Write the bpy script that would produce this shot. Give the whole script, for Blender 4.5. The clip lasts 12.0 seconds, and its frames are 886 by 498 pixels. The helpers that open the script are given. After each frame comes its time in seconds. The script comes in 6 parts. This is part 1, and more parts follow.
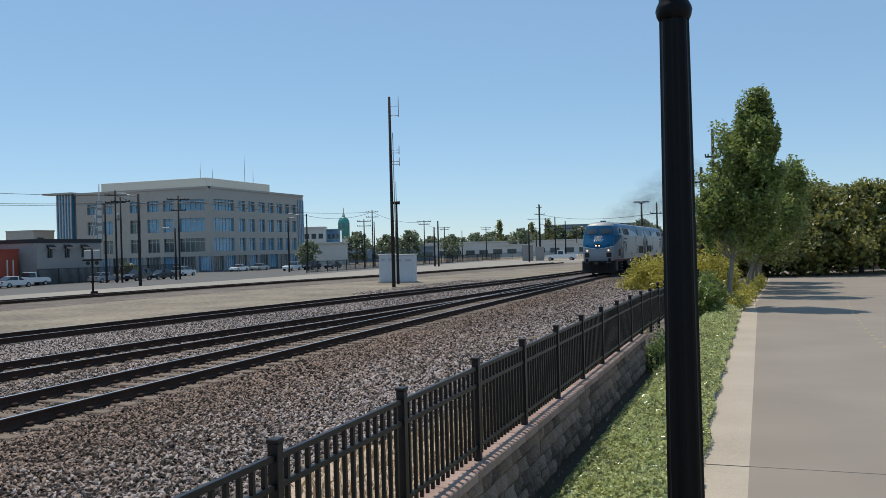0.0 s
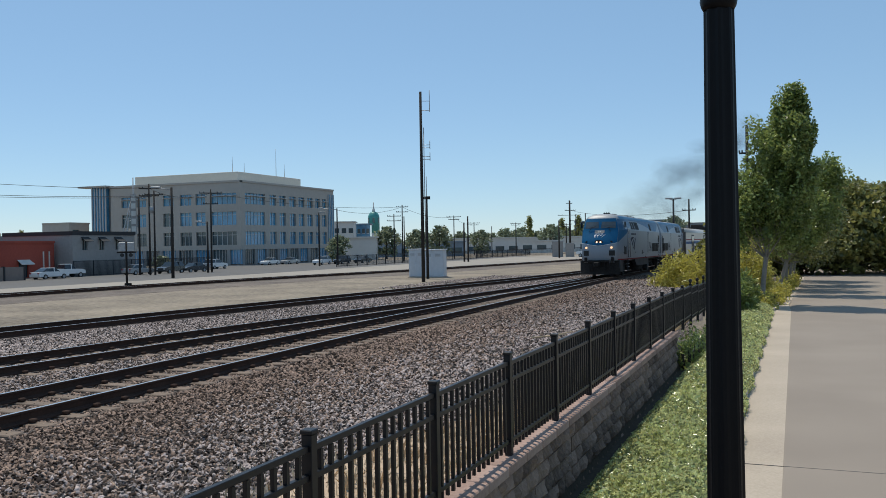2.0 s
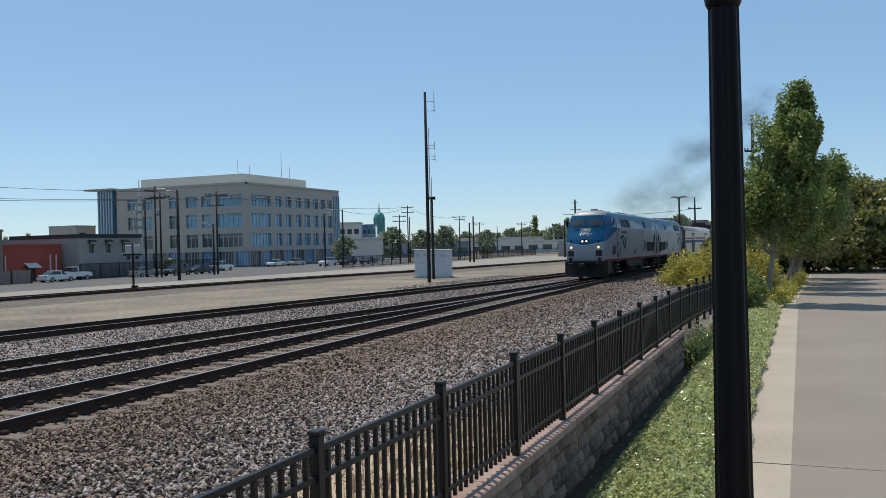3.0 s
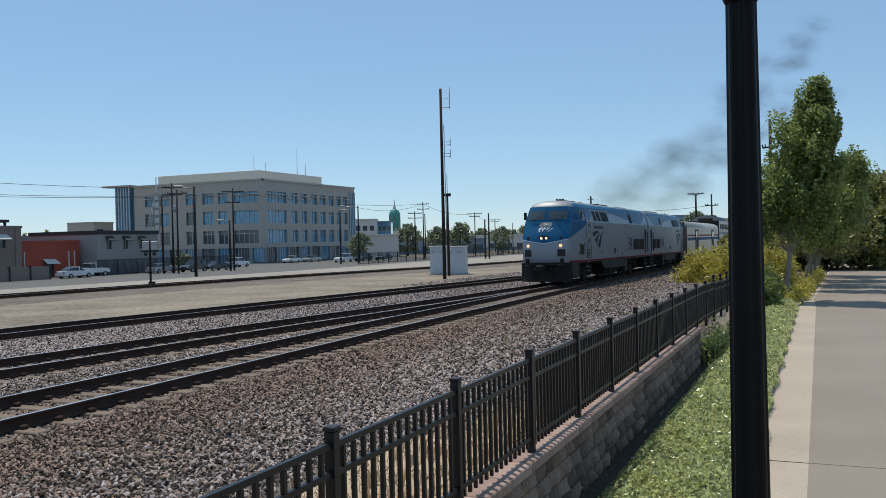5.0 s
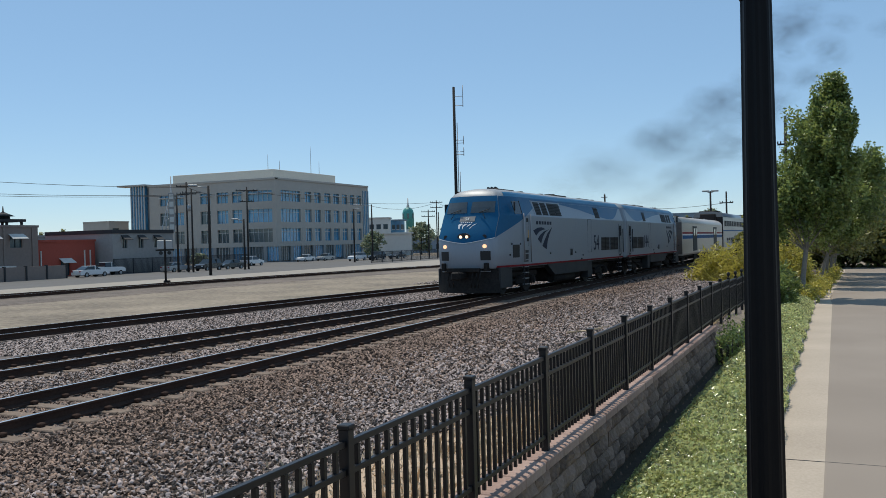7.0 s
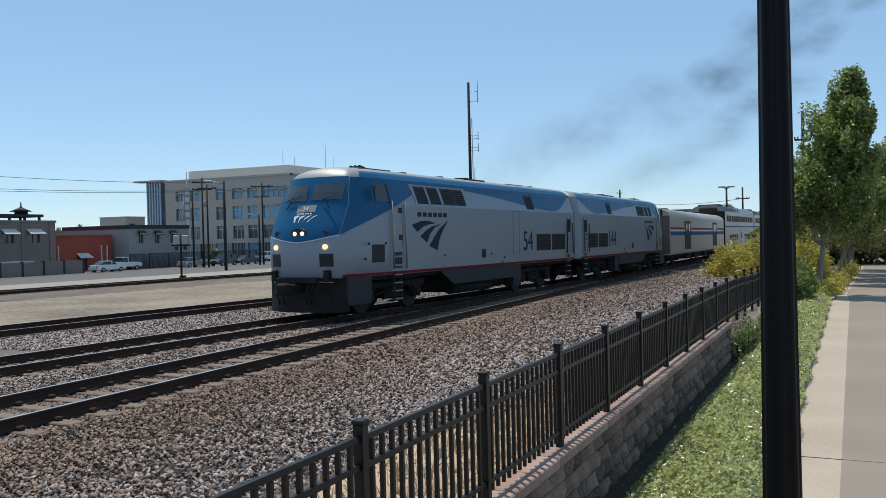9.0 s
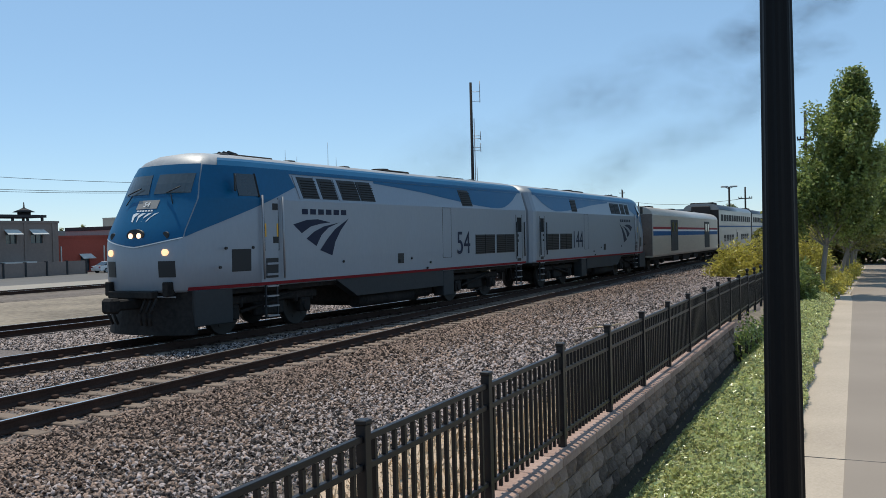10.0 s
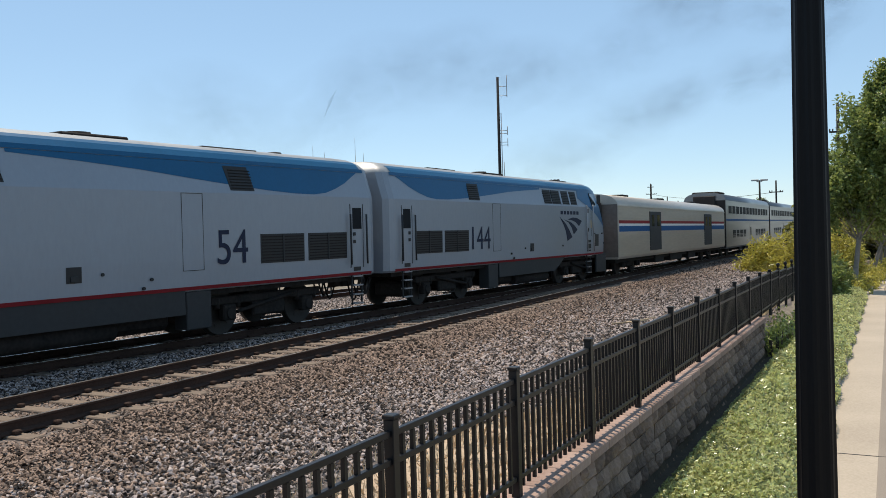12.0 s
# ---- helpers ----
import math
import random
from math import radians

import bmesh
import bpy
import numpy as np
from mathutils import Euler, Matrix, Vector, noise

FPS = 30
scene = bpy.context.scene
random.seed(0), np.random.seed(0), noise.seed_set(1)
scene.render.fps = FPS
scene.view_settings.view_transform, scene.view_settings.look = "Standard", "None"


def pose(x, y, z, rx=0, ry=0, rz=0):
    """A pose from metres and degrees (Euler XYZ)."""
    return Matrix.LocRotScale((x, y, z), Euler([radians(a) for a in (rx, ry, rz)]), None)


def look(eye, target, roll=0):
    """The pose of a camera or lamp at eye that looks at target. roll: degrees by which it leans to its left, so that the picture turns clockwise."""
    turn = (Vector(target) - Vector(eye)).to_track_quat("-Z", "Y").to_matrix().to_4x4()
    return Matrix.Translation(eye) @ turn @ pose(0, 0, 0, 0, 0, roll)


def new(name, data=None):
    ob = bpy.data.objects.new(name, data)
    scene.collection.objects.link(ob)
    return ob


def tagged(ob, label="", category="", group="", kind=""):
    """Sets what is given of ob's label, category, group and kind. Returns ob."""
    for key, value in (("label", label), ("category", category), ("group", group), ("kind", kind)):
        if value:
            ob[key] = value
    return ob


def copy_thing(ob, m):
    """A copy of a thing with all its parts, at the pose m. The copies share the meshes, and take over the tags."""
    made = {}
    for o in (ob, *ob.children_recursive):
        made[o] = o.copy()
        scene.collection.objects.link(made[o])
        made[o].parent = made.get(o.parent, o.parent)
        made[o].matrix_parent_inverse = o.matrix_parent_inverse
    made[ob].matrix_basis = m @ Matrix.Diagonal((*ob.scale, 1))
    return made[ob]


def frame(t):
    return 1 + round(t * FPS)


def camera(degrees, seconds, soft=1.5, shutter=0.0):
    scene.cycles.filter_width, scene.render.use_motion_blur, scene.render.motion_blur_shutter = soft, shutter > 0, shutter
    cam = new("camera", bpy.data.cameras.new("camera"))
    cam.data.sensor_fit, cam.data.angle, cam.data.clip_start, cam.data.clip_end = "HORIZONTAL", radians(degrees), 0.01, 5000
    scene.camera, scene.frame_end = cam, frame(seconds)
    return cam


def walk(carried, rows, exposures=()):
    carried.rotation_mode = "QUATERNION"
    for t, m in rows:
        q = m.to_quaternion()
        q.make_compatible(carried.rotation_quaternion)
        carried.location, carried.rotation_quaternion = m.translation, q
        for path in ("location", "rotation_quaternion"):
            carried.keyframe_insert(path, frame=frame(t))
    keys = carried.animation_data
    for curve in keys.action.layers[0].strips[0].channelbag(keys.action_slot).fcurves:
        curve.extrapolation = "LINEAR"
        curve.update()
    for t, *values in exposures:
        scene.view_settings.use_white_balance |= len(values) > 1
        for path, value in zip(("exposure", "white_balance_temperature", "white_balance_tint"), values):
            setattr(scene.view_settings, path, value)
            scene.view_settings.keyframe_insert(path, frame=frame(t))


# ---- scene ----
EYE = (0.0, 0.0, 3.2)
FENCE_YAW = 20.0

cam = camera(53.9, 12.0, soft=0.7)
# seconds, yaw, pitch, roll, sideways, up
TURNS = [
    (0.0, 0.055, -0.026, 1.466, 0.036, 0.013), (0.5, 1.149, 0.008, 1.60, 0.010, 0.003), (1.0, 1.49, 0.02, 0.92, -0.003, 0.0),
    (1.5, 1.78, -0.15, 0.88, 0.0, 0.0), (2.0, 1.99, -0.29, 0.99, 0.0, 0.0), (2.5, 2.16, -0.29, 1.29, 0.0, 0.0),
    (4.5, 3.09, -0.24, 1.24, 0.0, 0.0), (5.0, 3.37, -0.46, 1.34, 0.0, 0.0), (5.5, 3.39, -0.58, 1.38, 0.0, 0.0),
    (6.0, 3.59, -0.57, 1.50, 0.0, 0.0), (6.5, 4.02, -0.56, 1.47, 0.0, 0.0), (7.0, 4.26, -0.55, 1.48, 0.0, 0.0),
    (9.0, 5.21, -0.81, 1.40, 0.0, 0.0), (9.5, 5.37, -0.80, 1.48, 0.0, 0.0), (10.0, 5.37, -0.80, 1.46, 0.0, 0.0),
    (10.5, 5.37, -0.80, 1.48, 0.0, 0.0), (11.0, 5.64, -0.80, 1.46, 0.0, 0.0), (11.5, 6.19, -0.89, 1.60, 0.0, 0.0),
    (12.0, 7.16, -1.07, 1.65, 0.0, 0.0)]
walk(cam, [(t, pose(EYE[0] + dx, EYE[1], EYE[2] + dz, 90 + p, r, FENCE_YAW + y)) for t, y, p, r, dx, dz in TURNS],
     exposures=[(0.0, 0.03, 6350, 7.5), (7.0, 0.03, 6350, 7.5), (9.0, 0.17, 6380, 7.5), (10.5, 0.18, 6430, 7.5), (11.2, 0.25, 6630, 8.5), (12.0, 0.37, 6950, 9.5)])

# ---- light ----
SUN_EL, SUN_FROM = 65.0, (-0.80, 0.60)          # height of the sun, and the way along the ground towards it
world = bpy.data.worlds.new("sky")
scene.world = world
world.use_nodes = True
_nt = world.node_tree
_sky = _nt.nodes.new("ShaderNodeTexSky")
_sky.sky_type = "NISHITA"
_sky.sun_disc = False
_sky.sun_elevation = radians(SUN_EL)
_sky.sun_rotation = math.atan2(SUN_FROM[0], SUN_FROM[1])
_sky.air_density, _sky.dust_density, _sky.ozone_density = 0.8, 0.05, 2.0
_bg = _nt.nodes["Background"]
_bg.inputs["Strength"].default_value = 0.125
_haze = _nt.nodes.new("ShaderNodeMix")           # thin even haze evens out the clear sky
_haze.data_type = "RGBA"
_haze.inputs["Factor"].default_value = 0.5
_haze.inputs["B"].default_value = (2.15, 3.65, 5.25, 1)
_nt.links.new(_sky.outputs[0], _haze.inputs["A"])
_nt.links.new(_haze.outputs["Result"], _bg.inputs["Color"])
sun = new("sun", bpy.data.lights.new("sun", "SUN"))
sun.data.energy, sun.data.angle, sun.data.color = 3.3, radians(0.53), (1.0, 0.91, 0.78)
_h = math.cos(radians(SUN_EL))
sun.matrix_world = look((SUN_FROM[0] * _h * 50, SUN_FROM[1] * _h * 50, math.sin(radians(SUN_EL)) * 50), (0, 0, 0))


# ---- materials ----
def mat(name, colour, rough=0.6, metal=0.0, var=0.15, fine=40.0, coarse=1.5, bump=0.0, other=None, per_object=0.0,
        per_island=0.0, emit=0.0, coat=0.0, spec=0.5, stretch=(1, 1, 1)):
    """A surface with fine grain and coarse stains: noise at two sizes drives colour, roughness and relief."""
    m = bpy.data.materials.new(name)
    m.use_nodes = True
    nt = m.node_tree
    L, b = nt.links.new, nt.nodes["Principled BSDF"]
    b.inputs["Metallic"].default_value = metal
    b.inputs["Coat Weight"].default_value = coat
    b.inputs["Specular IOR Level"].default_value = spec
    tc = nt.nodes.new("ShaderNodeTexCoord")
    mp = nt.nodes.new("ShaderNodeMapping")
    mp.inputs["Scale"].default_value = stretch
    L(tc.outputs["Object"], mp.inputs["Vector"])
    noises = []
    for size, detail in ((fine, 6), (coarse, 4)):
        n = nt.nodes.new("ShaderNodeTexNoise")
        n.inputs["Scale"].default_value, n.inputs["Detail"].default_value = size, detail
        L(mp.outputs[0], n.inputs["Vector"])
        noises.append(n.outputs["Fac"])
    add = nt.nodes.new("ShaderNodeMath")
    add.operation = "ADD"
    L(noises[0], add.inputs[0]), L(noises[1], add.inputs[1])
    value = add.outputs[0]
    for wanted, node, socket in ((per_object, "ShaderNodeObjectInfo", "Random"), (per_island, "ShaderNodeNewGeometry", "Random Per Island")):
        if wanted:
            o = nt.nodes.new(node)
            s = nt.nodes.new("ShaderNodeMath")
            s.operation = "MULTIPLY_ADD"
            L(o.outputs[socket], s.inputs[0])
            s.inputs[1].default_value = wanted
            L(value, s.inputs[2])
            c = nt.nodes.new("ShaderNodeMath")
            c.operation = "SUBTRACT"
            L(s.outputs[0], c.inputs[0])
            c.inputs[1].default_value = wanted / 2
            value = c.outputs[0]
    ramp = nt.nodes.new("ShaderNodeMapRange")
    ramp.inputs["From Min"].default_value, ramp.inputs["From Max"].default_value = 0.6, 1.4
    L(value, ramp.inputs["Value"])
    mix = nt.nodes.new("ShaderNodeMix")
    mix.data_type = "RGBA"
    lo = [c * (1 - var) for c in colour]
    hi = list(other) if other else [min(1, c * (1 + var)) for c in colour]
    mix.inputs["A"].default_value, mix.inputs["B"].default_value = (*lo, 1), (*hi, 1)
    L(ramp.outputs[0], mix.inputs["Factor"])
    L(mix.outputs["Result"], b.inputs["Base Color"])
    rr = nt.nodes.new("ShaderNodeMapRange")
    rr.inputs["To Min"].default_value, rr.inputs["To Max"].default_value = max(0.02, rough - 0.1), min(1, rough + 0.1)
    L(noises[1], rr.inputs["Value"])
    L(rr.outputs[0], b.inputs["Roughness"])
    if bump:
        bp = nt.nodes.new("ShaderNodeBump")
        bp.inputs["Strength"].default_value, bp.inputs["Distance"].default_value = min(1, bump * 20), bump
        L(noises[0], bp.inputs["Height"])
        L(bp.outputs[0], b.inputs["Normal"])
    if emit:
        b.inputs["Emission Color"].default_value = (*colour, 1)
        b.inputs["Emission Strength"].default_value = emit
    return m


def leaf_mat(name, colour, other, rough=0.38):
    m = mat(name, colour, rough, var=0.3, fine=3, coarse=0.4, other=other, per_island=1.1)
    nt = m.node_tree
    b, out = nt.nodes["Principled BSDF"], nt.nodes["Material Output"]
    tr = nt.nodes.new("ShaderNodeBsdfTranslucent")
    tr.inputs["Color"].default_value = (*[min(1, c * 1.6) for c in other], 1)
    mx = nt.nodes.new("ShaderNodeMixShader")
    mx.inputs[0].default_value = 0.28
    nt.links.new(b.outputs[0], mx.inputs[1]), nt.links.new(tr.outputs[0], mx.inputs[2])
    nt.links.new(mx.outputs[0], out.inputs["Surface"])
    return m


def smoke_mat():
    m = bpy.data.materials.new("thin grey smoke")
    m.use_nodes = True
    nt = m.node_tree
    L = nt.links.new
    nt.nodes.remove(nt.nodes["Principled BSDF"])
    tc, gr, no = nt.nodes.new("ShaderNodeTexCoord"), nt.nodes.new("ShaderNodeTexGradient"), nt.nodes.new("ShaderNodeTexNoise")
    gr.gradient_type = "SPHERICAL"
    L(tc.outputs["Object"], gr.inputs[0]), L(tc.outputs["Object"], no.inputs["Vector"])
    no.inputs["Scale"].default_value, no.inputs["Detail"].default_value = 1.7, 5
    info = nt.nodes.new("ShaderNodeObjectInfo")
    ofs = nt.nodes.new("ShaderNodeVectorMath")
    ofs.operation = "ADD"
    comb = nt.nodes.new("ShaderNodeCombineXYZ")
    L(info.outputs["Random"], comb.inputs[0])
    sc = nt.nodes.new("ShaderNodeVectorMath")
    sc.operation = "SCALE"
    sc.inputs["Scale"].default_value = 30
    L(comb.outputs[0], sc.inputs[0])
    L(tc.outputs["Object"], ofs.inputs[0]), L(sc.outputs[0], ofs.inputs[1]), L(ofs.outputs[0], no.inputs["Vector"])
    mr = nt.nodes.new("ShaderNodeMapRange")
    mr.inputs["From Min"].default_value, mr.inputs["From Max"].default_value = 0.12, 0.75
    L(no.outputs["Fac"], mr.inputs["Value"])
    mu = nt.nodes.new("ShaderNodeMath")
    mu.operation = "MULTIPLY"
    L(gr.outputs["Fac"], mu.inputs[0]), L(mr.outputs[0], mu.inputs[1])
    m2 = nt.nodes.new("ShaderNodeMath")
    m2.operation = "MULTIPLY"
    L(mu.outputs[0], m2.inputs[0])
    L(info.outputs["Alpha"], m2.inputs[1])
    tr, df, mx = nt.nodes.new("ShaderNodeBsdfTransparent"), nt.nodes.new("ShaderNodeBsdfDiffuse"), nt.nodes.new("ShaderNodeMixShader")
    df.inputs["Color"].default_value = (0.13, 0.135, 0.15, 1)
    L(m2.outputs[0], mx.inputs[0]), L(tr.outputs[0], mx.inputs[1]), L(df.outputs[0], mx.inputs[2])
    L(mx.outputs[0], nt.nodes["Material Output"].inputs["Surface"])
    return m


M = dict(
    dry=mat("dry gravel yard", (0.19, 0.147, 0.103), 0.95, var=0.5, fine=4, coarse=0.25, bump=0.08, other=(0.37, 0.305, 0.225)),
    bed=mat("ballast bed", (0.06, 0.048, 0.044), 0.95, var=0.6, fine=11, coarse=0.35, bump=0.06, other=(0.23, 0.187, 0.168)),
    stone=mat("grey ballast stone", (0.06, 0.05, 0.049), 0.85, var=0.6, fine=20, coarse=0.25, other=(0.46, 0.383, 0.36), per_island=1.7, spec=0.35),
    rustone=mat("rust stained ballast stone", (0.06, 0.04, 0.032), 0.9, var=0.6, fine=20, coarse=0.3, other=(0.345, 0.247, 0.195), per_island=1.6, spec=0.25),
    bedside=mat("dark cinder bed", (0.10, 0.075, 0.06), 0.95, var=0.5, fine=3.5, coarse=0.3, bump=0.1, other=(0.25, 0.20, 0.16)),
    concrete=mat("pale concrete", (0.43, 0.352, 0.272), 0.9, var=0.15, fine=30, coarse=0.6, bump=0.003, other=(0.515, 0.432, 0.342)),
    asphalt=mat("grey worn asphalt", (0.262, 0.214, 0.172), 0.92, var=0.16, fine=60, coarse=0.3, bump=0.004, other=(0.325, 0.273, 0.224)),
    joint=mat("dark joint", (0.09, 0.085, 0.08), 0.95),
    pavefar=mat("far concrete pavement", (0.30, 0.262, 0.215), 0.9, var=0.2, fine=5, coarse=0.12, other=(0.37, 0.325, 0.27)),
    mark=mat("worn yellow paint", (0.42, 0.34, 0.2), 0.9),
    soil=mat("dark planting soil", (0.06, 0.045, 0.03), 0.95, var=0.4, fine=20, coarse=2, bump=0.02),
    tie=mat("concrete tie", (0.19, 0.14, 0.105), 0.9, var=0.25, fine=25, coarse=3, bump=0.004, per_object=0.4),
    rust=mat("rail side rust", (0.055, 0.032, 0.024), 0.85, metal=0.0, spec=0.15, var=0.35, fine=30, coarse=2),
    railtop=mat("worn rail head", (0.62, 0.6, 0.58), 0.28, metal=1.0, var=0.1, fine=40, coarse=2),
    black=mat("black fence paint", (0.006, 0.006, 0.008), 0.42, spec=0.35, var=0.2, fine=60, coarse=2, bump=0.0006),
    post=mat("black lamp post paint", (0.005, 0.005, 0.006), 0.45, spec=0.15, var=0.25, fine=50, coarse=3, bump=0.0008),
    block=mat("split face wall block", (0.18, 0.115, 0.082), 0.95, var=0.45, fine=18, coarse=2, bump=0.03, other=(0.30, 0.20, 0.148), per_object=0.7),
    cap=mat("pinkish cap stone", (0.30, 0.185, 0.14), 0.9, var=0.15, fine=25, coarse=2, bump=0.005, other=(0.41, 0.28, 0.225), per_object=0.5),
    silver=mat("silver locomotive paint", (0.255, 0.288, 0.33), 0.4, metal=0.2, var=0.06, fine=14, coarse=0.7, stretch=(1, 1, 0.35)),
    roof=mat("dusty silver roof", (0.30, 0.31, 0.32), 0.5, metal=0.2, var=0.15, fine=10, coarse=0.8),
    blue=mat("locomotive blue paint", (0.004, 0.092, 0.205), 0.38, var=0.1, fine=12, coarse=0.8, spec=0.25),
    navy=mat("navy lettering", (0.007, 0.014, 0.04), 0.55, var=0.1, spec=0.25),
    red=mat("red stripe paint", (0.28, 0.022, 0.028), 0.6, spec=0.2),
    stripe_blue=mat("blue stripe paint", (0.006, 0.085, 0.24), 0.6, spec=0.2),
    sillred=mat("dull red sill line", (0.22, 0.022, 0.028), 0.65, spec=0.15),
    white=mat("white paint", (0.78, 0.78, 0.77), 0.5, var=0.05),
    under=mat("black underframe", (0.012, 0.011, 0.011), 0.8, var=0.4, fine=12, coarse=1.5, other=(0.035, 0.03, 0.027), spec=0.2),
    skirt=mat("dark grey skirt", (0.02, 0.022, 0.024), 0.65, var=0.25, fine=10, coarse=1.2),
    steel=mat("dirty wheel steel", (0.04, 0.034, 0.03), 0.65, metal=0.3, var=0.3),
    grille=mat("black grille", (0.012, 0.013, 0.014), 0.6),
    glass=mat("dark window glass", (0.02, 0.028, 0.035), 0.06, var=0.05, spec=0.8),
    screen=mat("windscreen glass", (0.06, 0.075, 0.085), 0.15, var=0.2, fine=3, coarse=1.2, spec=0.7),
    street=mat("street asphalt", (0.10, 0.095, 0.088), 0.92, var=0.2, fine=4, coarse=0.15, other=(0.15, 0.14, 0.13)),
    carglass=mat("dark coach glass", (0.012, 0.015, 0.018), 0.6, spec=0.1),
    chrome=mat("bare metal rail", (0.32, 0.32, 0.33), 0.5, metal=0.6),
    lamp=mat("lit headlamp", (1.0, 0.60, 0.38), 0.3, emit=2.0),
    amber=mat("lit ditch lamp", (1.0, 0.56, 0.3), 0.3, emit=1.2),
    yellow=mat("yellow decal", (0.75, 0.42, 0.03), 0.5),
    stainless=mat("stainless car side", (0.21, 0.215, 0.225), 0.36, metal=0.75, var=0.1, fine=6, coarse=0.8, stretch=(1, 0.2, 3)),
    bag=mat("dull stainless baggage side", (0.55, 0.49, 0.425), 0.42, metal=0.5, var=0.12, fine=6, coarse=0.6, stretch=(1, 0.2, 2)),
    gasket=mat("dark rubber diaphragm", (0.035, 0.028, 0.025), 0.85),
    carend=mat("dusty brown stainless end", (0.17, 0.135, 0.115), 0.6, metal=0.3, var=0.25, fine=6, coarse=1.0),
    facade=mat("grey beige facade", (0.43, 0.39, 0.345), 0.9, var=0.08, fine=1.2, coarse=0.08, per_object=0.2),
    facade_dark=mat("grey base facade", (0.29, 0.275, 0.262), 0.9, var=0.1, fine=1.5, coarse=0.1),
    pent=mat("cream penthouse metal", (0.66, 0.62, 0.53), 0.7, var=0.06, fine=2, coarse=0.1),
    bglass=mat("blue office glazing", (0.035, 0.17, 0.32), 0.08, var=0.35, fine=0.5, coarse=0.09, other=(0.10, 0.36, 0.58), spec=1.0),
    dglass=mat("dark office glazing", (0.03, 0.06, 0.075), 0.08, var=0.3, fine=0.5, coarse=0.1, spec=0.9),
    mull=mat("pale mullion", (0.5, 0.5, 0.49), 0.5, var=0.05),
    brown=mat("brown stucco", (0.235, 0.185, 0.16), 0.95, var=0.12, fine=3, coarse=0.25),
    brick=mat("red painted wall", (0.33, 0.065, 0.042), 0.85, var=0.15, fine=4, coarse=0.3),
    grey=mat("grey stucco", (0.30, 0.285, 0.272), 0.95, var=0.12, fine=3, coarse=0.2),
    coping=mat("dark coping", (0.03, 0.03, 0.032), 0.8),
    awning=mat("pale awning", (0.6, 0.58, 0.54), 0.8),
    wood=mat("weathered pole wood", (0.04, 0.036, 0.034), 0.9, spec=0.15, var=0.35, fine=12, coarse=1.5, stretch=(1, 1, 0.15)),
    galv=mat("galvanised metal", (0.36, 0.37, 0.38), 0.5, metal=0.5),
    cabinet=mat("white cabinet metal", (0.55, 0.58, 0.62), 0.5, var=0.08, fine=4, coarse=0.6),
    carw=mat("white car paint", (0.7, 0.7, 0.7), 0.3, coat=0.5, var=0.03),
    cars=mat("silver car paint", (0.35, 0.36, 0.37), 0.3, metal=0.4, coat=0.5, var=0.03),
    card=mat("dark car paint", (0.03, 0.032, 0.036), 0.25, coat=0.5, var=0.05),
    tyre=mat("tyre rubber", (0.02, 0.02, 0.02), 0.85),
    teal=mat("teal tower cladding", (0.07, 0.30, 0.27), 0.5, var=0.15, fine=0.8, coarse=0.1),
    farwhite=mat("far white wall", (0.6, 0.59, 0.56), 0.8, var=0.08, fine=1, coarse=0.08),
    farblue=mat("far blue grey wall", (0.23, 0.29, 0.36), 0.7, var=0.1, fine=1, coarse=0.08),
    bark=mat("pale grey bark", (0.24, 0.21, 0.175), 0.9, var=0.3, fine=14, coarse=2, bump=0.01),
    darkbark=mat("dark bark", (0.06, 0.048, 0.04), 0.9, var=0.3, fine=14, coarse=2, bump=0.01),
    leaf=leaf_mat("tree leaf", (0.05, 0.08, 0.02), (0.29, 0.345, 0.10)),
    darkleaf=leaf_mat("dark tree leaf", (0.04, 0.06, 0.018), (0.29, 0.28, 0.085)),
    # far crowns: distance haze is put into a paler leaf colour
    hazeleaf=leaf_mat("far tree leaf with haze tint", (0.12, 0.145, 0.09), (0.23, 0.26, 0.16)),
    cover=leaf_mat("ground cover leaf", (0.018, 0.042, 0.012), (0.62, 0.66, 0.29), 0.26),
    hedge=leaf_mat("yellow green shrub leaf", (0.16, 0.155, 0.025), (0.56, 0.49, 0.10)),
    dust=mat("pale dry dust", (0.42, 0.305, 0.205), 0.95, var=0.2, fine=30, coarse=1.2, bump=0.01, other=(0.60, 0.455, 0.325)),
    straw=mat("dry grass", (0.56, 0.43, 0.28), 0.9, var=0.25, per_island=0.8),
)
SMOKE = smoke_mat()


# ---- builders ----
def obj(name, bm, materials, parent=None, smooth=False):
    """Links a bmesh as one mesh object."""
    me = bpy.data.meshes.new(name)
    bm.normal_update()
    bm.to_mesh(me)
    bm.free()
    for m in (materials if isinstance(materials, (list, tuple)) else [materials]):
        me.materials.append(m)
    if smooth:
        for p in me.polygons:
            p.use_smooth = True
    ob = new(name, me)
    if parent:
        ob.parent = parent
    return ob


def part(name, bm, material, parent, label="", smooth=False):
    ob = obj(name, bm, material, parent, smooth)
    return tagged(ob, label) if label else ob


def thing(name, label, category, group="", at=None, kind=""):
    ob = new(name)
    if at is not None:
        ob.matrix_basis = at
    return tagged(ob, label, category, group, kind)


